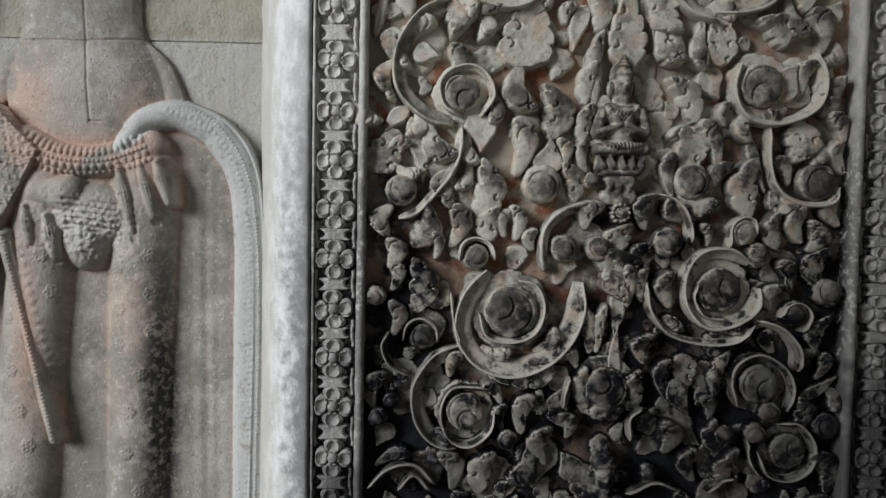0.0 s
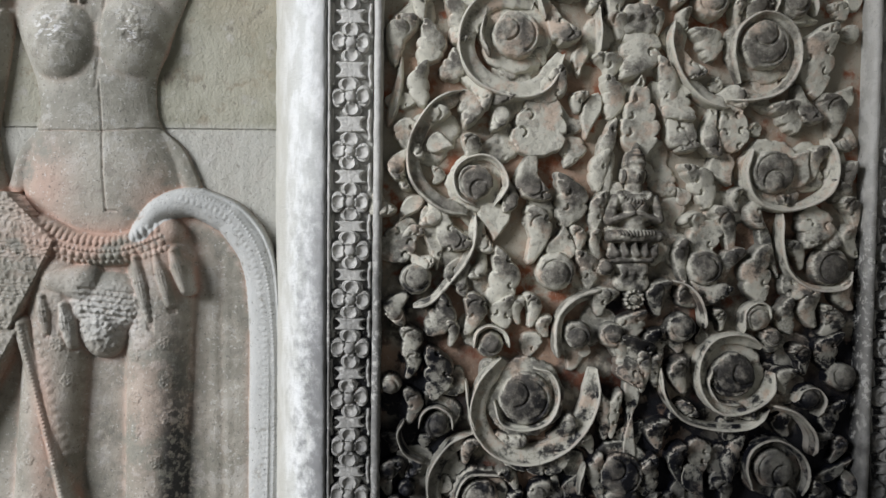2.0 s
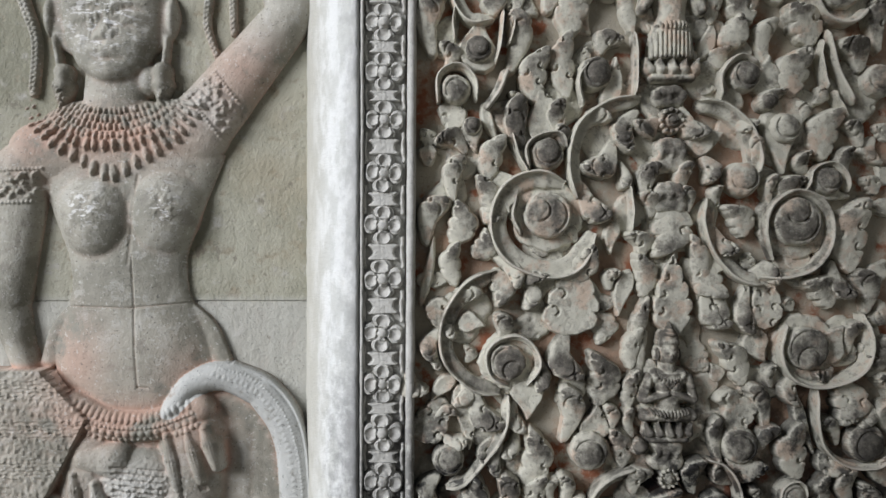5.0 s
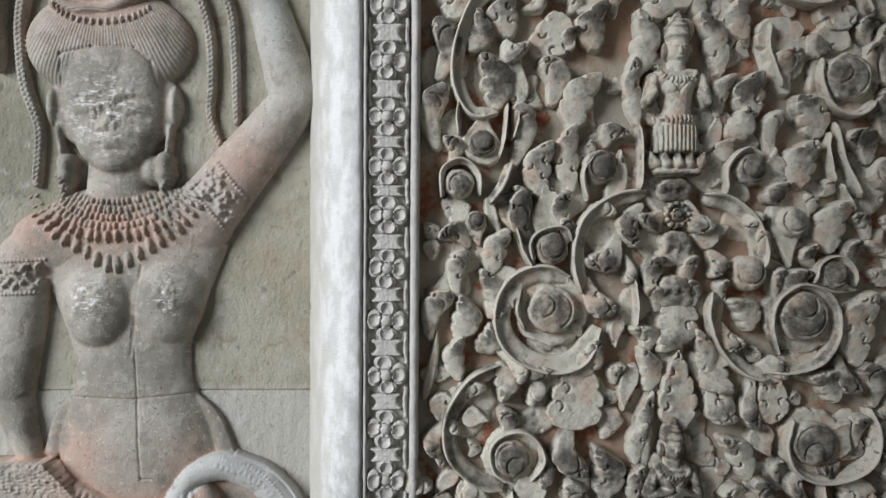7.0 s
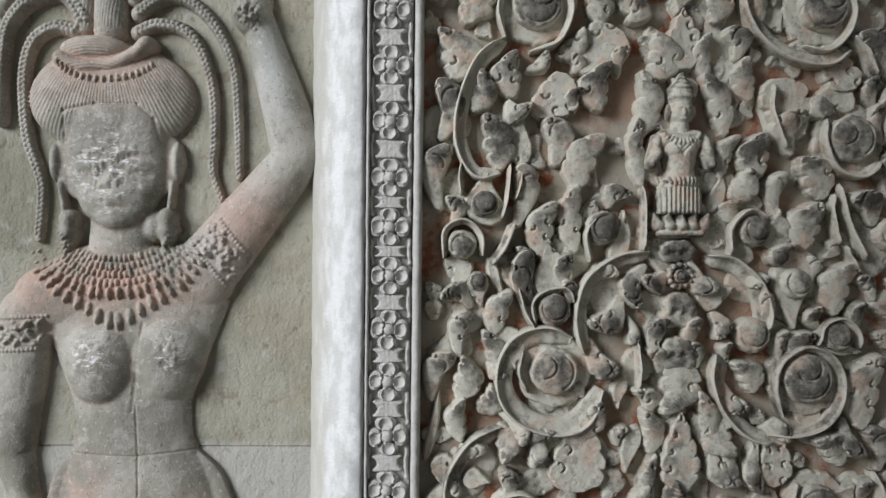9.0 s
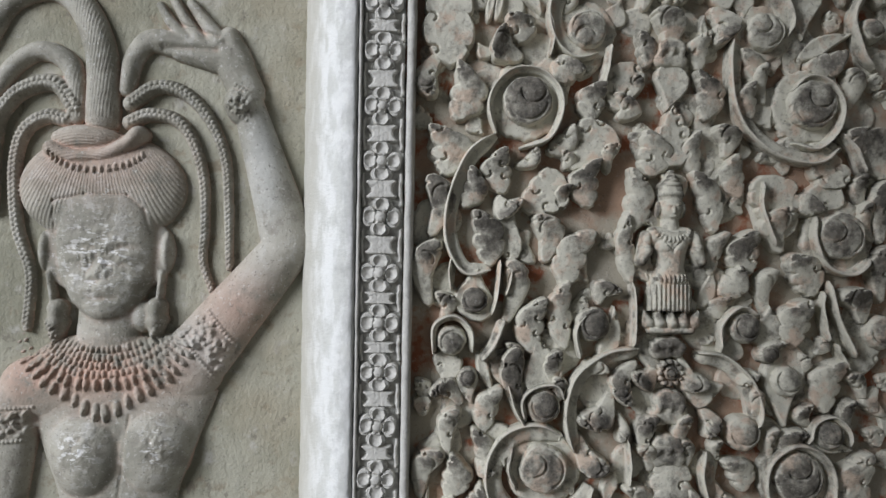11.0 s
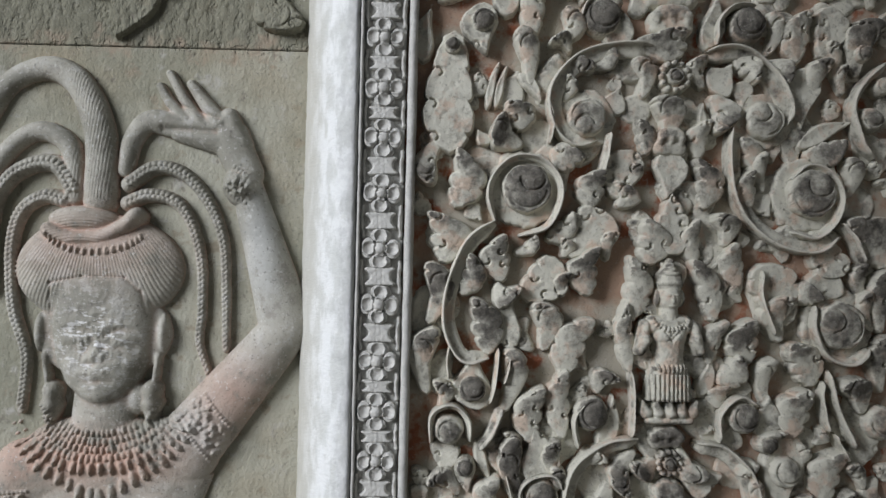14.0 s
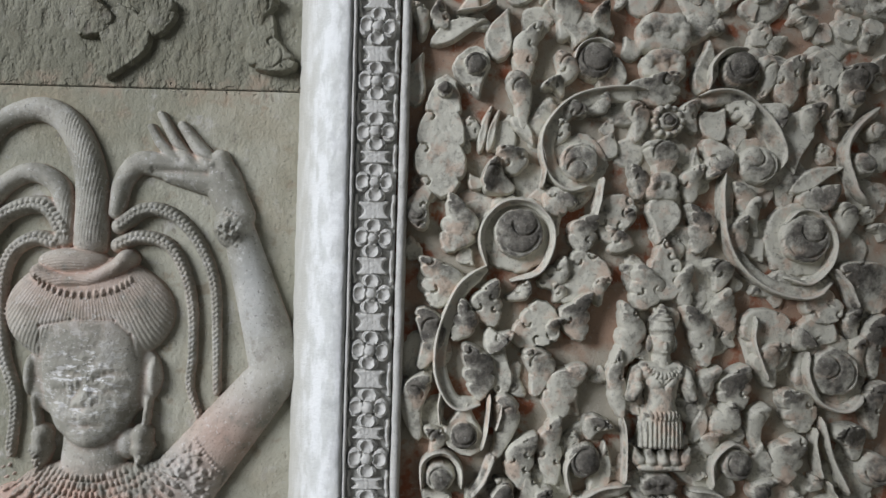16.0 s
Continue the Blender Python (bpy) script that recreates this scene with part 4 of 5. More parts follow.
leaf(307, 1215, 21, 39, -1, "block")
leaf(301, 1384, 35, 18, -10, "curled")
leaf(338, 1383, 34, 18, 8, "curled")

# low leaves on the ground between the large ones
def background_leaves():
    rng = random.Random(5)
    cells = {}
    for x, z, r in taken:
        cells.setdefault((int(x // 60), int(z // 60)), []).append((x, z, r))
    small = [leaf_mesh(34, 26, kind, 300 + i) for i, kind in enumerate(("lobed", "curled", "smooth", "lobed", "plate", "curled"))]
    chosen, verts, faces, rim, flank = [], [], [], [], []
    for _ in range(1500):
        x, z, r = rng.uniform(44, 572), rng.uniform(1085, 2440), rng.uniform(7, 15)
        near = [q for i in (-1, 0, 1) for j in (-1, 0, 1) for q in cells.get((int(x // 60) + i, int(z // 60) + j), ())]
        if all(math.hypot(x - a, z - b) > c * 0.9 + r * 0.75 for a, b, c in near):
            cells.setdefault((int(x // 60), int(z // 60)), []).append((x, z, r))
            chosen.append((x, z, r, rng.uniform(0.4, 0.75)))
    chosen += [(rng.uniform(50, 566), rng.uniform(1090, 2430), rng.uniform(14, 24), rng.uniform(0.25, 0.45)) for _ in range(150)]
    for x, z, r, low in chosen:
        me = rng.choice(small)
        m = pose(x / 1000, GROUND_Y, z / 1000, 0, rng.uniform(-50, 50) + rng.choice((0, 180)), 0) @ Matrix.Diagonal((r / 13, low, r / 14, 1)) @ Matrix.Translation((0, 0, -0.017))
        base = len(verts)
        verts += [m @ v.co for v in me.vertices]
        faces += [[base + i for i in f.vertices] for f in me.polygons]
        at = me.attributes["rim"].data
        flank += [d.value for d in me.attributes["flank"].data]
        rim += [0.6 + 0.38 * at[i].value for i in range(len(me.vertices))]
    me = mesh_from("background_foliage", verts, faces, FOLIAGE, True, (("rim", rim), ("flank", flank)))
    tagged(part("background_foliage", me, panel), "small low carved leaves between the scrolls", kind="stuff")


background_leaves()

# ---- flower border ----
def petal_mesh():
    """A broad heart-shaped petal with a rolled edge."""
    limbs = [(-4.2, 14.0, 6.6, 4.2, 14.0, 6.6, 8.6, 8.6), (0, 8.0, 5.0, 0, 13.0, 7.0, 8, 8.6)]
    return carved("petal", limbs, (), (), -0.4, 0.3, 7, 0.8, BAND, 0.9)


def boss_mesh():
    return carved("boss", [(0, 0, 7.8, 0.1, 0, 7.2, 13.5, 13.5)], [(0, 0, 6.2, 0, 181, 1.8)], (), 0.45, 0.3, 8, 0.8, BAND, 1.0)


def link_mesh():
    """The hollow-sided tile between two flowers."""
    limbs = [(x, -10, 3.5, x, 10, 3.5, 10, 10) for x in (-13, -9, -5, 0, 5, 9, 13)]
    return carved("link", limbs, (), [(-22.5, 0, 11.5), (22.5, 0, 11.5)], 0.0, 0.3, 9, 0.9, BAND, 0.9)


PETAL, BOSS, LINK = petal_mesh(), boss_mesh(), link_mesh()
SIDE = carved("side_leaf", [(0, -14, 1.9, 0, 14, 1.9, 8.5, 8.5)], (), (), 0.3, 0.6, 12, 0.9, BAND, 0.7)
FLOWER_HEIGHTS = (1063, 1118, 1174, 1231, 1285, 1339, 1394, 1448, 1502, 1555, 1611, 1670, 1729, 1786, 1844, 1897, 1951, 2012, 2073, 2133, 2194, 2249, 2305, 2365, 2422, 2480)


def flower_band(name, x, lean, half, seed):
    rng = random.Random(seed)
    band = tagged(new(name), "sandstone border strip of four-petalled flowers and tiles", "border", kind="structure")
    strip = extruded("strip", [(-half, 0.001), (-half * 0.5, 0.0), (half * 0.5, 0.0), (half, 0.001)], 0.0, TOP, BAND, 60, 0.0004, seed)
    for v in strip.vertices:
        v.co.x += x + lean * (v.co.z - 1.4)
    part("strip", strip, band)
    for k, z in enumerate(FLOWER_HEIGHTS):
        cx, cz = x + lean * (z / 1000 - 1.4) + rng.uniform(-0.0008, 0.0008), z / 1000
        flower = part("flower", None, band, pose(cx, 0.005, cz, 0, rng.uniform(-5, 5), 0))
        b = rng.uniform(0.92, 1.08)
        part("boss", BOSS, flower, Matrix.Diagonal((b, rng.uniform(0.9, 1.1), b, 1)))
        for a in (0, 90, 180, 270):
            wide = rng.uniform(0.92, 1.06)
            part("petal", PETAL, flower, pose(0, 0, 0, 0, a + rng.uniform(-4, 4), 0) @ Matrix.Diagonal((wide, rng.uniform(0.88, 1.08), (half * 41.0 if a % 180 else 1.0) * rng.uniform(0.95, 1.04), 1)))
        if k + 1 < len(FLOWER_HEIGHTS):
            gap = (FLOWER_HEIGHTS[k + 1] - z) / 1000
            mid = cz + gap / 2
            part("link", LINK, band, pose(cx, 0.005, mid, 0, rng.uniform(-2, 2), 0) @ Matrix.Diagonal((1, rng.uniform(0.88, 1.05), (gap - 0.041) / 0.027, 1)))
            for s in (-1, 1):
                part("side_leaf", SIDE, band, pose(cx + s * half * 0.88, 0.005, mid, 0, rng.uniform(-1.5, 1.5), 0) @ Matrix.Diagonal((1, rng.uniform(0.85, 1.05), (gap - 0.024) / 0.0312, 1)))
    return band


flower_band("trim_flower_border", 0.0015, 0.002, 0.0235, 1)
flower_band("trim_flower_border", 0.6165, 0.012, 0.0255, 2)

# ---- the statue of a standing devata, carved from the niche wall ----
class Relief:
    """A carved height over a flat wall, in millimetres."""

    def __init__(self, x0, x1, z0, z1, step):
        self.xs, self.zs = np.arange(x0, x1 + step, step, dtype=float), np.arange(z0, z1 + step, step, dtype=float)
        self.X, self.Z = np.meshgrid(self.xs, self.zs)
        self.H = np.full(self.X.shape, -5.0)
        self.step = step

    def near(self, x, z, r):
        i0, i1 = np.searchsorted(self.zs, (z - r, z + r))
        j0, j1 = np.searchsorted(self.xs, (x - r, x + r))
        return slice(i0, i1), slice(j0, j1)

    def raise_to(self, w, h):
        self.H[w] = np.maximum(self.H[w], h)

    def limb(self, x0, z0, r0, x1, z1, r1, h0, h1=None, power=0.42):
        """A tapering rounded limb."""
        h1 = h0 if h1 is None else h1
        w = self.near((x0 + x1) / 2, (z0 + z1) / 2, math.hypot(x1 - x0, z1 - z0) / 2 + max(r0, r1) + 3)
        X, Z = self.X[w], self.Z[w]
        dx, dz = x1 - x0, z1 - z0
        t = np.clip(((X - x0) * dx + (Z - z0) * dz) / max(dx * dx + dz * dz, 1e-6), 0, 1)
        q = 1 - np.hypot(X - x0 - t * dx, Z - z0 - t * dz) ** 2 / (r0 + (r1 - r0) * t) ** 2
        h = (h0 + (h1 - h0) * t) * np.maximum(q, 0) ** power
        self.raise_to(w, np.where(q > 0, h, -5.0))

    def run(self, pts, r0, r1, h0, h1=None, power=0.42):
        """A limb that bends smoothly through a few places."""
        h1 = h0 if h1 is None else h1
        p = np.array(pts, float)
        p = np.vstack([2 * p[0] - p[1], p, 2 * p[-1] - p[-2]])
        line = []
        for k in range(1, len(p) - 2):
            for t in np.linspace(0, 1, 8, endpoint=False):
                a, b, c, d = p[k - 1], p[k], p[k + 1], p[k + 2]
                line.append(0.5 * (2 * b + (c - a) * t + (2 * a - 5 * b + 4 * c - d) * t * t + (3 * b - a - 3 * c + d) * t ** 3))
        line.append(p[-2])
        n = len(line) - 1
        for k in range(n):
            f, g = k / n, (k + 1) / n
            self.limb(*line[k], r0 + (r1 - r0) * f, *line[k + 1], r0 + (r1 - r0) * g, h0 + (h1 - h0) * f, h0 + (h1 - h0) * g, power)
        return line

    def strand(self, line, pitch, offset, rx, rz, h, phase=0.0):
        """Beads threaded at even steps along a line, to one side of it by offset."""
        at, todo = 0.0, phase * pitch
        for (x0, z0), (x1, z1) in zip(line[:-1], line[1:]):
            d = math.hypot(x1 - x0, z1 - z0)
            if d < 1e-6:
                continue
            ux, uz = (x1 - x0) / d, (z1 - z0) / d
            while todo <= at + d:
                f = todo - at
                self.oval(x0 + ux * f - uz * offset, z0 + uz * f + ux * offset, rx, rz, h, math.degrees(math.atan2(uz, ux)), 0.5, add=True)
                todo += pitch
            at += d

    def oval(self, x, z, rx, rz, h, turn=0.0, power=0.5, base=0.0, add=False):
        w = self.near(x, z, max(rx, rz) + 3)
        c, s = math.cos(radians(turn)), math.sin(radians(turn))
        u, v = (self.X[w] - x) * c + (self.Z[w] - z) * s, -(self.X[w] - x) * s + (self.Z[w] - z) * c
        q = 1 - (u / rx) ** 2 - (v / rz) ** 2
        if add:
            self.H[w] += np.where(q > 0, h * np.maximum(q, 0) ** power, 0)
        else:
            self.raise_to(w, np.where(q > 0, base + h * np.maximum(q, 0) ** power, -5.0))

    def groove(self, x0, z0, x1, z1, width, depth):
        w = self.near((x0 + x1) / 2, (z0 + z1) / 2, math.hypot(x1 - x0, z1 - z0) / 2 + 3 * width)
        dx, dz = x1 - x0, z1 - z0
        t = np.clip(((self.X[w] - x0) * dx + (self.Z[w] - z0) * dz) / (dx * dx + dz * dz), 0, 1)
        d = np.hypot(self.X[w] - x0 - t * dx, self.Z[w] - z0 - t * dz)
        self.H[w] -= depth * np.exp(-((d / width) ** 2))

    def trunk(self, heights, left, right, h, power=0.4, ease=34):
        """A body between two flowing outlines."""
        l, r = np.interp(self.zs, heights, left), np.interp(self.zs, heights, right)
        k = np.hanning(max(3, int(ease / self.step)))
        k /= k.sum()
        pad = len(k) // 2
        l, r = (np.convolve(np.pad(a, pad, "edge"), k, "same")[pad:-pad] for a in (l, r))
        c, hw = ((l + r) / 2)[:, None], ((r - l) / 2)[:, None]
        q = 1 - ((self.X - c) / hw) ** 2
        inside = (q > 0) & (self.Z > heights[0]) & (self.Z < heights[-1])
        self.H = np.maximum(self.H, np.where(inside, h * np.maximum(q, 0) ** power, -5.0))

    def blurred(self, mm):
        k = np.hanning(max(3, int(2 * mm / self.step) | 1))
        k /= k.sum()
        pad = len(k) // 2
        a = np.maximum(self.H, 0)
        a = np.apply_along_axis(lambda v: np.convolve(np.pad(v, pad, "edge"), k, "valid"), 0, a)
        return np.apply_along_axis(lambda v: np.convolve(np.pad(v, pad, "edge"), k, "valid"), 1, a)

    def covered(self, mm):
        kept, self.H = self.H, np.where(self.H > 0, 1.0, 0.0)
        c = self.blurred(mm)
        self.H = kept
        return c

    def mask(self, x, z, rx, rz):
        return np.exp(-(((self.X - x) / rx) ** 2 + ((self.Z - z) / rz) ** 2))

    def mesh(self, name, mat, wall, attrs=()):
        ny, nx = self.H.shape
        keep = self.H > -3.0
        cell = keep[:-1, :-1] | keep[1:, :-1] | keep[:-1, 1:] | keep[1:, 1:]
        i, j = np.nonzero(cell)
        a = i * nx + j
        quads = np.stack([a, a + 1, a + nx + 1, a + nx], 1)
        used, inv = np.unique(quads, return_inverse=True)
        co = np.stack([self.X.ravel()[used] / 1000, wall - self.H.ravel()[used] / 1000, self.Z.ravel()[used] / 1000], 1)
        me = bpy.data.meshes.new(name)
        me.vertices.add(len(used))
        me.vertices.foreach_set("co", co.ravel())
        me.loops.add(quads.size)
        me.loops.foreach_set("vertex_index", inv.ravel().astype(np.int32))
        me.polygons.add(len(quads))
        me.polygons.foreach_set("loop_start", np.arange(0, quads.size, 4, dtype=np.int32))
        me.update(calc_edges=True)
        me.polygons.foreach_set("use_smooth", np.ones(len(quads), bool))
        me.materials.append(mat)
        for key, values in attrs:
            me.attributes.new(key, "FLOAT", "POINT").data.foreach_set("value", values.ravel()[used].astype(np.float32))
        me.validate()
        return me


def devata():
    s = Relief(-520, -80, 1060, 2400, 1.15)
    # skirt, spreading to the ground, with the cloth between the legs
    s.trunk([1060, 1230, 1427, 1531, 1559], [-437, -430, -416, -377, -346], [-109, -108, -113, -135, -193], 9, 0.2)
    for k, (fx, fd) in enumerate(((365, 1.8), (340, 0.8), (385, 0.8))):
        x, z = -384, 1489
        s.groove(x + 0.64 * fx - 4, z, x + 0.64 * fx, 1060, 5.0, fd)
    # legs
    s.limb(-222, 1491, 41.1, -233, 1097, 33.1, 34, 33, 0.5)
    s.limb(-336, 1470, 41.1, -362, 1097, 38.5, 33, 32, 0.5)
    s.limb(-289, 1490, 53.0, -289, 1413, 39.8, 19, 15, 0.4)
    # torso and belly
    s.trunk([1504, 1520, 1547, 1586, 1625, 1657, 1696, 1735, 1780, 1813],
            [-338, -356, -378, -384, -371, -361, -366, -381, -396, -408],
            [-222, -208, -195, -198, -214, -229, -230, -216, -198, -185], 23, 0.42)
    s.oval(-292, 1576, 79.6, 61.0, 6, 0, 0.8, add=True)
    s.run([(-223, 1633), (-203, 1610), (-189, 1573)], 6.6, 11.9, 8, 10, 0.2)
    s.run([(-362, 1632), (-379, 1608), (-388, 1572)], 6.6, 9.3, 8, 10, 0.2)
    # shoulders, neck
    s.limb(-400, 1813, 36.5, -220, 1840, 41.1, 23, 24, 0.4)
    s.limb(-312, 1911, 34.5, -312, 1852, 39.8, 20, 23, 0.4)
    s.oval(-312, 1843, 86.2, 36.5, 23, 0, 0.4)
    for c in ((-334, 1740), (-248, 1745)):
        s.oval(*c, 42.4, 46.4, 13, 0, 0.75, add=True)
    s.oval(-333, 1728, 35.8, 33.1, 4, 0, 0.7, add=True)
    # raised arm
    s.limb(-210, 1853, 38.5, -107, 1981, 27.8, 24, 24, 0.45)
    s.limb(-109, 1987, 31.8, -121, 2029, 27.8, 24, 24, 0.45)
    s.limb(-117, 2016, 29.2, -156, 2140, 18.6, 24, 20, 0.45)
    # hanging arm
    s.limb(-419, 1793, 34.5, -435, 1645, 26.5, 23, 22, 0.45)
    s.limb(-440, 1651, 27.8, -420, 1587, 17.2, 20, 20, 0.45)
    s.limb(-420, 1587, 17.2, -389, 1508, 15.9, 20, 20, 0.45)
    # raised hand with bent fingers
    s.limb(-159, 2159, 20.6, -179, 2200, 21.9, 20, 18, 0.42)
    s.limb(-178, 2200, 23.2, -235, 2210, 15.9, 17, 16, 0.42)
    s.run([(-241, 2214), (-272, 2218), (-291, 2197), (-298, 2161)], 15.9, 9.9, 16, 13)
    s.run([(-190, 2218), (-209, 2242), (-225, 2263)], 11.3, 6.0, 17, 12)
    s.run([(-212, 2217), (-231, 2243), (-250, 2275)], 8.6, 5.3, 15, 11)
    s.run([(-229, 2221), (-249, 2241), (-261, 2260)], 8.0, 5.3, 14, 11)
    s.limb(-180, 2226, 10.6, -163, 2193, 11.9, 17, 17)
    # head
    s.oval(-323, 2045, 96.8, 65.0, 26, 0, 0.4)
    s.trunk([1895, 1900, 1914, 1940, 1972, 2008, 2027, 2036],
            [-326, -339, -354, -367, -373, -373, -369, -363],
            [-300, -287, -273, -261, -258, -258, -262, -268], 29, 0.3, 7)
    for e in ((-387, 1972), (-247, 1973)):
        s.oval(*e, 7.3, 23.9, 17, 0, 0.4)
    s.oval(-316, 1972, 78.2, 55.7, 14, 0, 0.25)
    s.limb(-380, 1946, 4.6, -374, 1907, 4.0, 15)
    s.limb(-252, 1947, 4.6, -255, 1911, 4.0, 15)
    for ex, ez in ((-370, 1892), (-257, 1895)):
        s.limb(ex, ez + 13.3, 11.9, ex, ez - 6.6, 9.3, 22, 20, 0.4)
        s.limb(ex, ez - 2.7, 13.3, ex, ez - 34.5, 2.0, 23, 15, 0.45)
    s.oval(-273, 1898, 14.6, 19.9, 18, 0, 0.4)
    # features worn flat, so a plain shape: brow, nose and mouth are low swells
    s.oval(-314, 1979, 47.7, 8.0, 1.6, 0, 1.0, add=True)
    s.limb(-314, 1987, 6.6, -314, 1955, 11.9, 30, 31, 0.5)
    s.oval(-315, 1929, 23.9, 8.6, 2.6, 0, 0.8, add=True)
    for e in ((-340, 1967), (-287, 1967)):
        s.oval(*e, 19.9, 8.0, 2.4, 0, 0.8, add=True)
        s.oval(e[0], e[1] + 9, 21, 6.0, -3.2, 0, 0.8, add=True)
        s.oval(e[0] * 1.0, e[1] - 30, 17, 16, 2.2, 0, 1.0, add=True)
    s.oval(-314, 1948, 13, 8, 4.0, 0, 0.8, add=True)
    s.oval(-314, 1918, 22, 3.0, -2.5, 0, 0.8, add=True)
    s.oval(-314, 1908, 20, 9, 2.4, 0, 0.8, add=True)
    soft, solid = s.blurred(7), np.clip((s.covered(7) - 0.86) / 0.14, 0, 1)
    s.H = s.H * (1 - 0.75 * solid) + soft * 0.75 * solid
    # hair plaits, fanning out behind the crown
    plaits = []
    plaits.append(s.run([(-294, 2122), (-270, 2132), (-239, 2125), (-219, 2098), (-207, 2053), (-205, 1998), (-207, 1963), (-195, 1927)], 9.3, 4.0, 13, 7))
    plaits.append(s.run([(-293, 2144), (-264, 2164), (-232, 2158), (-203, 2129), (-183, 2082), (-178, 2024), (-176, 1955)], 9.9, 4.6, 14, 8))
    plaits.append(s.run([(-363, 2124), (-390, 2128), (-415, 2110), (-425, 2071), (-421, 2001), (-404, 1944), (-407, 1884)], 9.9, 6.0, 13, 7))
    plaits.append(s.run([(-354, 2134), (-375, 2164), (-403, 2165), (-431, 2147), (-448, 2109), (-451, 2019)], 11.9, 8.0, 14))
    s.run([(-355, 2129), (-358, 2173), (-372, 2196), (-401, 2204), (-431, 2184), (-450, 2148)], 13.3, 10.6, 14)
    s.run([(-325, 2125), (-327, 2190), (-341, 2238), (-364, 2269), (-397, 2278), (-436, 2259), (-462, 2212)], 20.6, 11.3, 20, 12)
    for line in plaits:
        for side in (-1, 1):
            s.strand(line, 5.8, 3.8 * side, 3.1, 4.2, 2.5, 0.25 + 0.25 * side)
    # sash that loops up from the belt and falls beside the leg
    before = s.H.copy()
    sash = [(-240, 1520), (-221, 1546), (-184, 1555), (-142, 1537), (-113, 1493), (-102, 1428), (-101, 1297), (-101, 1097)]
    s.run(sash[:4], 14.6, 19.2, 34, 21, 0.3)
    s.run(sash[3:], 19.2, 20.6, 21, 15, 0.25)
    edge = s.run([(-174, 1569), (-129, 1548), (-97, 1503), (-86, 1429), (-84, 1297), (-86, 1097)], 3.3, 3.3, 17, 16, 0.4)
    rail = s.run([(-193, 1562), (-147, 1543), (-112, 1493), (-99, 1415), (-97, 1297), (-101, 1097)], 2.7, 2.7, 19.5, 17, 0.3)
    s.strand(rail, 4.2, 6.5, 1.8, 1.8, 1.1)
    s.strand(rail, 6.8, -3.0, 2.4, 3.4, 0.6)
    wash = np.where(s.H > before + 0.5, 1.0, 0.0)
    # hair: fine combed strands, bun and coil
    cx, cz = -323, 2150
    ang = np.arctan2(s.X - cx, cz - s.Z)
    brow = (np.abs((s.X + 315) / 57) ** 3.5 + np.abs((s.Z - 1968) / 68) ** 3.5) < 1
    hair = (np.hypot((s.X - -323) / 95, (s.Z - 2045) / 63.5) < 1) & ~brow
    s.H += np.where(hair, 0.5 * np.cos(ang * 185 + 2.2 * value_noise(s.X, s.Z, 26, 21)), 0)
    s.oval(-342, 2102, 41.8, 16.6, 26, 0, 0.4)
    s.run([(-378, 2089), (-351, 2080), (-318, 2082), (-293, 2094), (-281, 2106)], 11.3, 11.9, 27, 27)
    bun = np.hypot((s.X - -335) / 56.4, (s.Z - 2097) / 22.5) < 1
    s.H += np.where(bun, 0.7 * np.sin((s.Z + 0.12 * s.X + 0.004 * (s.X - cx) ** 2) * 1.9), 0)
    top = (np.abs(s.X - -330) < 26.5) & (s.Z > 2125) & (s.Z < 2275) & (s.H > 3)
    s.H += np.where(top, 0.45 * np.cos((s.X - 0.10 * (s.Z - 2125)) * 1.8 + 1.5 * value_noise(s.X, s.Z, 20, 22)), 0)
    for k in range(17):
        f = k / 16
        a = radians(203 + 134 * f)
        x, z = -326, 2095
        s.oval(x + 57.0 * math.cos(a), z + 30.5 * math.sin(a), 2.1, 4.6, 3.2, 40 * (f - 0.5), 0.5, add=True)
    # collar of beads and drop pendants
    nx, nz = -312, 1911
    wear = random.Random(8)
    for row, (a, b, n, size) in enumerate(((110, 78, 30, 2.9), (121, 91, 32, 3.0), (132, 105, 34, 3.2), (144, 119, 34, 3.4))):
        for k in range(n):
            f = radians(200 + 140 * (k + 0.5 * (row % 2) + wear.uniform(-0.15, 0.15)) / n)
            g = 0.663 * wear.uniform(0.985, 1.015)
            s.oval(nx + g * a * math.cos(f), nz + g * b * math.sin(f), size * wear.uniform(0.7, 0.95), size * wear.uniform(1.3, 1.75), wear.uniform(2.4, 4.0), math.degrees(f) + 90, 0.5, add=True)
    for row, (a, b, n, big) in enumerate(((158, 136, 23, 0.8), (171, 154, 22, 1.0))):
        for k in range(n):
            f = radians(202 + 136 * (k + 0.5 * row) / n)
            drop = 1 + 0.2 * row * math.exp(-(((k - 10.5) / 3.0) ** 2))
            x, z = nx + 0.663 * a * math.cos(f) + wear.uniform(-1.5, 1.5), nz + 0.663 * b * drop * math.sin(f) + wear.uniform(-1.5, 1.5)
            t = math.degrees(f) + 90 + wear.uniform(-7, 7)
            g = big * wear.uniform(0.85, 1.1) * (1.3 if row and k in (10, 11) else 1.0)
            s.oval(x, z, 4.3 * g, 8.4 * g, 4.6 * wear.uniform(0.7, 1.1), t, 0.5, add=True)
            s.oval(x + 4 * math.cos(f), z + 6 * math.sin(f), 2.4 * g, 4.6 * g, 2.6, t, 0.5, add=True)
    # hairline, and the crease of the palm
    for a, b in (((-374, 2001), (-372, 2029)), ((-372, 2029), (-336, 2036)), ((-336, 2036), (-288, 2036)), ((-288, 2036), (-270, 2020)), ((-270, 2020), (-264, 1996))):
        s.groove(*a, *b, 1.8, 1.5)
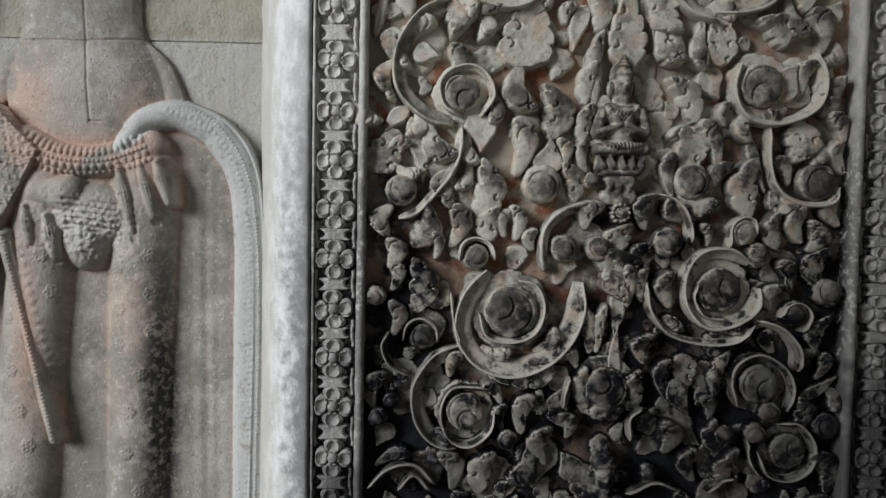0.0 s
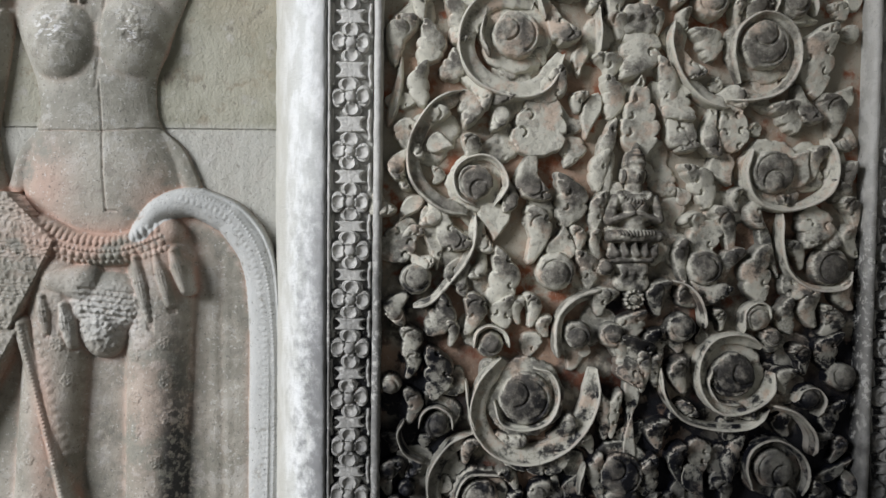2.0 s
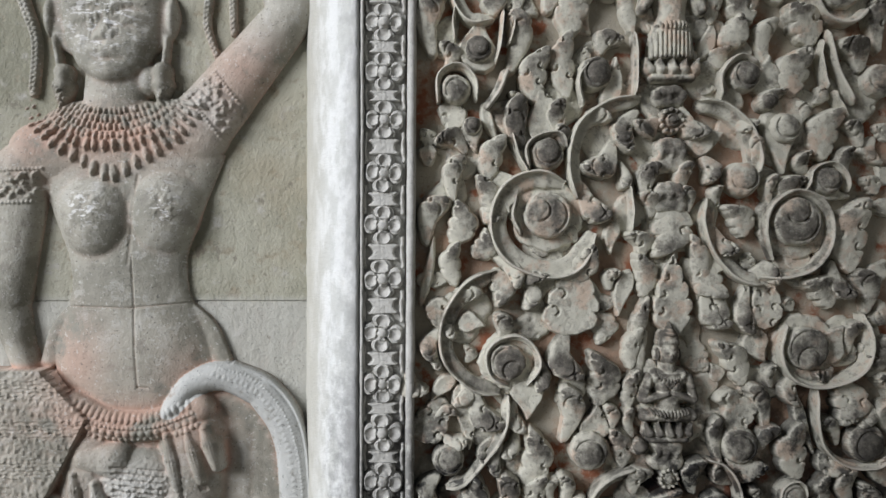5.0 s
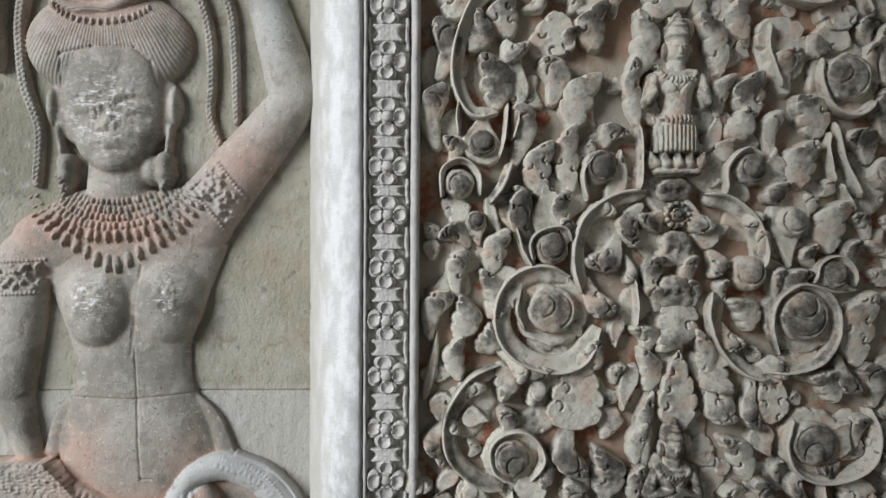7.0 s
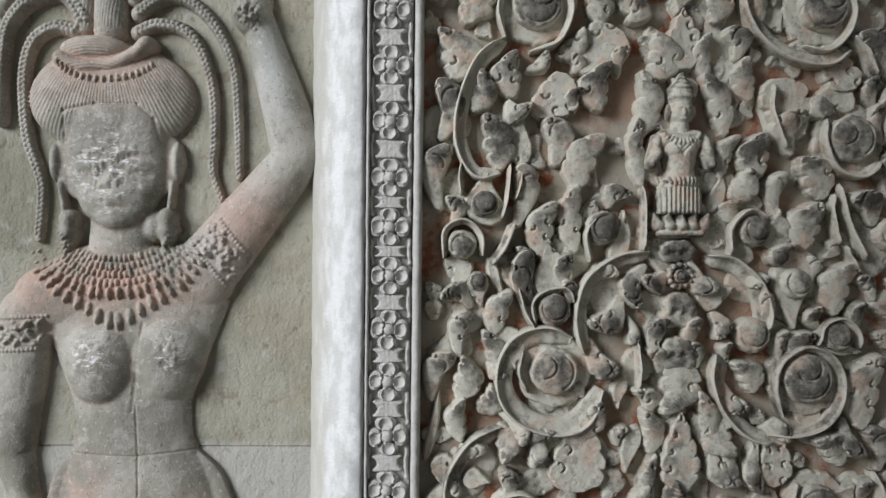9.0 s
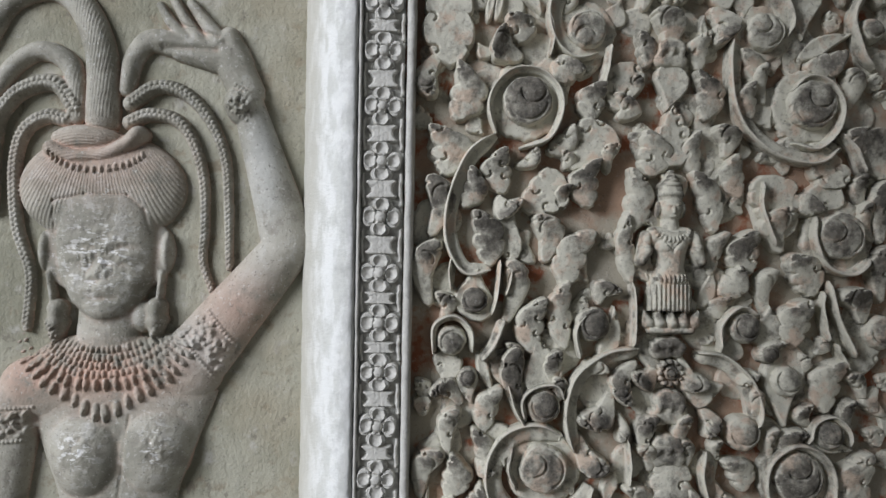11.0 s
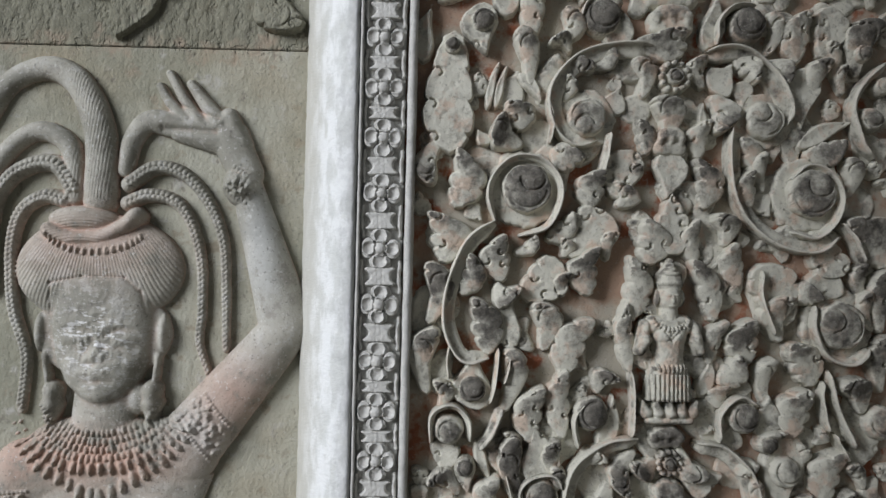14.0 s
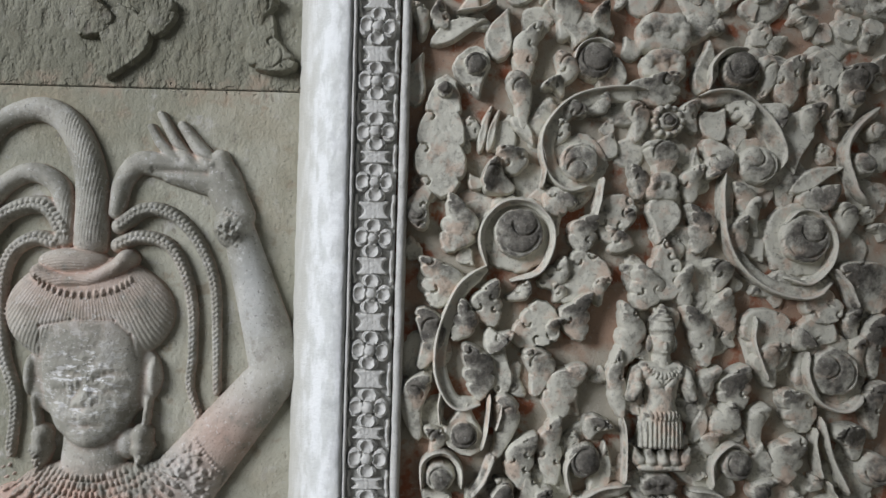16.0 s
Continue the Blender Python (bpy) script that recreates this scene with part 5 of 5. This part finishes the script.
    s.groove(-254, 2209, -193, 2206, 4.5, 4.0)
    s.groove(-234, 2236, -190, 2222, 2.5, 3.0)
    # armlets, bracelet
    s.oval(-162, 2144, 22.5, 25.2, 24, 20, 0.3)
    rng = random.Random(3)
    for (ax, az), (ux, uz), half, wide in (((-189, 1866), (0.62, -0.78), 34, 26), ((-420, 1774), (0.97, 0.05), 34, 24), ((-162, 2144), (0.85, -0.5), 17, 18)):
        for q in (-wide, wide):
            bx, bz = ax - uz * q * 0.8, az + ux * q * 0.8
            s.strand([(bx - ux * half, bz - uz * half), (bx + ux * half, bz + uz * half)], 4.6, 0.0, 2.4, 2.4, 2.0)
        for k in range(70):
            p, q = rng.uniform(-half, half), rng.uniform(-wide, wide) * 0.8
            s.oval(ax + ux * p - uz * q * 0.8, az + uz * p + ux * q * 0.8, 3.6, 3.2, 2.0, rng.uniform(0, 180), 0.5, add=True)
    # belt with its beads and hanging drops
    belt = s.run([(-352, 1519), (-312, 1503), (-261, 1502), (-212, 1519)], 21.5, 18.5, 33, 32, 0.2)
    s.strand(belt, 7.4, 9.5, 3.2, 6.2, 2.4)
    s.strand(belt, 5.0, -1.5, 2.1, 2.1, 1.8, 0.5)
    s.strand(belt, 8.2, -8.5, 3.7, 4.0, 2.4)
    s.strand(belt, 6.4, -16.0, 2.8, 3.6, 2.2, 0.3)
    for (x0, z0), (x1, z1) in (((-244, 1490), (-226, 1408)), ((-221, 1494), (-203, 1428)), ((-202, 1498), (-186, 1446)), ((-349, 1446), (-342, 1400)), ((-325, 1436), (-315, 1384))):
        mx, mz = (2 * x0 + x1) / 3, (2 * z0 + z1) / 3
        s.limb(x0, z0, 8.5, mx, mz, 13.0, 38, 40, 0.35)
        s.limb(mx, mz, 13.0, 0.75 * x1 + 0.25 * mx, 0.75 * z1 + 0.25 * mz, 8.5, 40, 38, 0.35)
        for o in (-7, -3.5, 0, 3.5, 7):
            s.groove(x0 + o * 0.5, z0, mx + o, mz, 0.9, 1.9)
            s.groove(mx + o, mz, x1 + o * 0.4, z1, 0.9, 1.9)
    # hand holding the cloth, and the crumbled tassel below it
    s.limb(-336, 1464, 19.9, -305, 1461, 27.8, 38, 41, 0.4)
    s.oval(-279, 1440, 55.7, 37.1, 37, 0, 0.3)
    s.oval(-286, 1413, 30.5, 39.8, 36, 0, 0.35)
    for k in range(5):
        s.groove(-303, 1457 - 7 * k, -247, 1444 - 7 * k + 6, 1.4, 2.2)
    lump = s.mask(-279, 1419, 49.7, 41.1)
    s.H += np.where(s.H > 15, lump * (1.4 * value_noise(s.X, s.Z, 6.5, 4) + 1.7 * value_noise(s.X, s.Z, 2.6, 5) + 1.3 * value_noise(0.5 * s.X, s.Z, 4.2, 9)), 0)
    # the stiff cloth panel at the hip, with its woven pattern
    px, pz = s.X - -396, s.Z - 1488
    sheet = (s.X < -333 - np.abs(s.Z - 1511) * np.where(s.Z > 1511, 0.95, 0.5)) & (s.Z < 1566) & (s.Z > 1410)
    tail = (s.X < -373 - (1413 - s.Z) * 0.55) & (s.Z <= 1410) & (s.Z > 1150)
    weave = 0.45 * np.sin(pz * 1.5 + 3.0 * np.abs((px * 0.12) % 2 - 1)) * np.where((pz * 0.045) % 2 < 1, 1, 0) + 0.8 * value_noise(s.X, s.Z, 3.2, 12) + 0.8 * value_noise(s.X, s.Z, 14, 13) + 1.3 * np.maximum(0, np.cos(px * 0.8 + 0.12 * pz)) * np.maximum(0, np.cos(pz * 0.42 + 0.1 * px))
    s.H = np.where(sheet, np.maximum(s.H, 37 + weave), s.H)
    s.H = np.where(tail & ~sheet, np.maximum(s.H, 34.5 + 0.5 * weave), s.H)
    # slanting hem with beads, and small flowers on the skirt
    hx0, hz0, hx1, hz1 = -373, 1415, -318, 1183
    s.limb(hx0, hz0, 9.9, hx1, hz1, 8.0, 35.5, 34.5, 0.15)
    s.strand([(hx0, hz0), (hx1, hz1)], 4.4, 0.0, 1.9, 2.2, 1.3)
    s.strand([(hx0 + 15, hz0), (hx1 + 14, hz1)], 11.0, 0.0, 3.6, 4.6, 0.8)
    for o in (-5, 5):
        s.groove(hx0 + o, hz0, hx1 + o, hz1, 1.0, 1.4)
    for fx, fz in ((-332, 1393), (-321, 1351), (-247, 1381), (-246, 1332), (-247, 1292), (-211, 1394), (-209, 1350), (-208, 1308), (-221, 1258), (-234, 1215), (-347, 1175), (-356, 1215), (-221, 1124), (-372, 1321), (-366, 1262), (-237, 1167)):
        for k in range(6):
            a = radians(60 * k)
            s.oval(fx + 5.2 * math.cos(a), fz + 5.2 * math.sin(a), 3.3, 3.3, 1.7, 0, 0.6, add=True)
            s.oval(fx + 5.2 * math.cos(a), fz + 5.2 * math.sin(a), 1.6, 1.6, -1.3, 0, 0.6, add=True)
        s.oval(fx, fz, 2.2, 2.2, 1.6, 0, 0.5, add=True)
    # cracks: the joint across the waist, the plumb line down the belly
    for a, b in (((-420, 1637), (-345, 1636)), ((-345, 1636), (-288, 1635)), ((-288, 1635), (-218, 1641))):
        s.groove(*a, *b, 0.9, 1.8)
    s.groove(-288, 1695, -279, 1545, 1.0, 1.7)
    s.groove(-279, 1545, -268, 1544, 1.3, 1.8)
    s.groove(-280, 1787, -292, 1686, 2.0, 1.2)
    # wear, pale wash, pigment and darker patches
    face = s.mask(-317, 1962, 41.1, 43.8)
    breast = s.mask(-335, 1752, 22.5, 22.5) + s.mask(-245, 1754, 17.2, 22.5)
    chip = np.clip(face * 0.95 + breast, 0, 1)
    s.H += np.where(s.H > 2, chip * (1.5 * value_noise(s.X, s.Z, 6.5, 1) + 0.8 * value_noise(s.X, s.Z, 2.8, 2)), 0)
    s.H += np.where(s.H > 0, 0.5 * value_noise(s.X, s.Z, 24, 6) + 0.22 * value_noise(s.X, s.Z, 6, 7), 0)
    wash = np.clip(wash + 0.7 * s.mask(-279, 1425, 46, 38) + 0.75 * s.mask(-135, 2075, 22, 75) + 0.45 * s.mask(-205, 1866, 30, 30) + 0.1 * s.mask(-150, 1935, 40, 40), 0, 1)
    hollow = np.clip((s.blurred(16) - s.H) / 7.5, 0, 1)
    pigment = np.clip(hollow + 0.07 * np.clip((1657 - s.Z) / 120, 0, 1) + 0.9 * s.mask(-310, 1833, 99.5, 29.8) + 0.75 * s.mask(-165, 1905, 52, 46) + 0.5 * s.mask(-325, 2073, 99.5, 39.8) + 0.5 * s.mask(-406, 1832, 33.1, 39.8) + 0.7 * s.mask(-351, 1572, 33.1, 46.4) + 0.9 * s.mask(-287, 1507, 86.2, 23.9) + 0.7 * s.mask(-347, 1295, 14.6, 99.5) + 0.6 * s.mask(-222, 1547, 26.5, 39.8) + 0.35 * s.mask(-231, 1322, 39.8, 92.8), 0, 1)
    # darker along one leg's outer edge, between the legs and at bottom left
    dark_patch = np.clip(1.3 * s.mask(-201, 1210, 17.2, 152.5) + 0.7 * s.mask(-373, 1097, 46.4, 33.1) + 0.6 * s.mask(-289, 1282, 19.9, 79.6) * 0.4, 0, 1)
    return s.mesh("relief_statue", STATUE, WALL_Y, (("pigment", pigment), ("chip", chip), ("dark_patch", dark_patch), ("wash", wash)))


tagged(new("relief_statue", devata()), "weathered sandstone relief statue of a standing figure, one arm raised", "statue")


# ---- small figures in the axis of the panel ----
def small_figure(x, z, width, height, seated, seed):
    """A worn little figure under a pointed crown, in millimetres; x, z is the chin."""
    s = Relief(x - width, x + width, z - 1.45 * height, z + height, 0.8)
    u = width / 42.0
    # head, tiered crown, ears
    s.oval(x, z + 13 * u, 12.5 * u, 16 * u, 20, 0, 0.4)
    s.limb(x, z + 27 * u, 13 * u, x, z + 31 * u, 12 * u, 18, 18, 0.25)
    s.limb(x, z + 36 * u, 10 * u, x, z + 49 * u, 2.5 * u, 17, 13, 0.35)
    # neck, shoulders, chest, waist
    s.limb(x, z + 2 * u, 9 * u, x, z - 10 * u, 10 * u, 15)
    s.limb(x - 15 * u, z - 15 * u, 10 * u, x + 15 * u, z - 15 * u, 10 * u, 16, 16, 0.4)
    s.trunk([z - 66 * u, z - 58 * u, z - 46 * u, z - 34 * u, z - 20 * u, z - 10 * u], [x - 19 * u, x - 17 * u, x - 14 * u, x - 16 * u, x - 20 * u, x - 20 * u], [x + 19 * u, x + 17 * u, x + 14 * u, x + 16 * u, x + 20 * u, x + 20 * u], 18, 0.4, 4)
    for k in (-1, 1):
        s.oval(x + k * 12.5 * u, z + 12 * u, 3 * u, 9 * u, 13)
        s.limb(x + k * 24 * u, z - 16 * u, 6.5 * u, x + k * 30 * u, z - 40 * u, 6.5 * u, 15, 16, 0.4)
        if seated:
            s.limb(x + k * 29 * u, z - 42 * u, 5.5 * u, x + k * 4 * u, z - 34 * u, 5 * u, 18, 21, 0.4)
            s.limb(x + k * 8 * u, z - 60 * u, 9 * u, x + k * 28 * u, z - 61 * u, 8 * u, 20, 17, 0.4)
        else:
            s.limb(x + k * 30 * u, z - 40 * u, 6.5 * u, x + k * 25 * u, z - 30 * u, 7 * u, 18, 20, 0.4)
    if not seated:
        # short pleated skirt
        s.trunk([z - 90 * u, z - 78 * u, z - 62 * u, z - 56 * u], [x - 24 * u, x - 23 * u, x - 20 * u, x - 17 * u], [x + 24 * u, x + 23 * u, x + 20 * u, x + 17 * u], 18, 0.3, 3)
        s.H += np.where((s.Z < z - 64 * u) & (s.Z > z - 92 * u) & (np.abs(s.X - x) < 24 * u), 1.4 * np.cos((s.X - x) * 1.5 / u), 0)
    # crown tiers and band
    for k in range(4):
        s.oval(x, z + (36 + 4.2 * k) * u, (11.5 - 2.2 * k) * u, 2.0 * u, 3.0, 0, 0.5, add=True)
    for k in range(11):
        s.oval(x + (k - 5) * 2.3 * u, z + (27 - 0.06 * (k - 5) ** 2) * u, 1.2 * u, 2.6 * u, 2.0, 0, 0.5, add=True)
        s.oval(x + (k - 5) * 4.2 * u, z - (58 - 0.12 * (k - 5) ** 2) * u, 1.7 * u, 4.5 * u, 4.0, (k - 5) * -5, 0.5, add=True)
    # worn, plain features
    for k in (-1, 1):
        s.oval(x + k * 9 * u, z - 25 * u, 7.5 * u, 7 * u, 2.6, 0, 0.7, add=True)
        s.oval(x + k * 5 * u, z + 15 * u, 3.4 * u, 1.6 * u, 1.6, 0, 0.7, add=True)
        s.oval(x + k * 27 * u, z - 26 * u, 7 * u, 2.2 * u, 2.0, 0, 0.5, add=True)
        s.groove(x, z - 30 * u, x + k * 16 * u, z - 10 * u, 1.2 * u, 1.6)
    s.oval(x, z + 10 * u, 2.4 * u, 4.5 * u, 2.4, 0, 0.7, add=True)
    s.oval(x, z + 4 * u, 4.5 * u, 1.6 * u, 1.8, 0, 0.7, add=True)
    for k in range(13):
        f = radians(200 + 140 * k / 12)
        s.oval(x + 20 * u * math.cos(f), z - 3 * u + 16 * u * math.sin(f), 1.9 * u, 3.2 * u, 2.6, math.degrees(f) + 90, 0.5, add=True)
    # lotus seat of pointed petals
    base = z - (72 if seated else 92) * u
    for k in (-2, 2, -1, 1, 0):
        px = x + k * 11.5 * u
        s.limb(px, base - 9 * u, 7.5 * u, px + k * 2 * u, base + (4 - abs(k)) * u, 1.5 * u, 21 - 2 * abs(k), 14, 0.35)
    s.limb(x - 20 * u, base - 17 * u, 4.5 * u, x + 20 * u, base - 17 * u, 4.5 * u, 16, 16, 0.3)
    s.H += np.where(s.H > 2, 0.5 * value_noise(s.X, s.Z, 5, seed) + 0.35 * value_noise(s.X, s.Z, 2.5, seed + 1), 0)
    rim = np.clip((s.blurred(6) - s.H + 3.2) / 5.0, 0, 1)
    return s.mesh("relief_figure", FOLIAGE, 0.002, (("rim", rim),))


FIGURES = "small worn crowned sandstone figure"
tagged(new("relief_figure", small_figure(317, 1576, 39, 72, True, 21)), FIGURES + ", seated on a lotus", "relief figure", "figures in the panel axis")
tagged(new("relief_figure", small_figure(320, 2012, 46, 98, False, 23)), FIGURES + ", with a pleated skirt", "relief figure", "figures in the panel axis")
tagged(new("relief_figure", small_figure(306, 1139, 44, 98, False, 25)), FIGURES + ", blackened with old lacquer", "relief figure", "figures in the panel axis")

# ---- hanging ornaments carved on the wall above the raised hand ----
def wall_ornament(kind, x, z, length, width, turn):
    me = leaf_mesh(length, width, kind, int(length * 7 + width))
    me.name = "wall_ornament"
    me.materials[0] = NICHE
    ob = new("wall_ornament", me)
    ob.matrix_basis = pose(x / 1000, WALL_Y + 0.001, z / 1000, 0, turn, 0) @ Matrix.Diagonal((1, 0.7, 1, 1)) @ Matrix.Translation((0, 0, -length / 2000))
    return tagged(ob, "carved stone leaf hanging on the niche wall", "wall ornament", "ornaments above the statue")


wall_ornament("smooth", -302, 2359, 86.2, 59.7, 182)
wall_ornament("lobed", -338, 2391, 53.0, 43.8, 20)
wall_ornament("lobed", -266, 2393, 53.0, 43.8, -20)
wall_ornament("curled", -125, 2362, 72.9, 53.0, 170)
wall_ornament("curled", -138, 2397, 46.4, 29.2, 10)
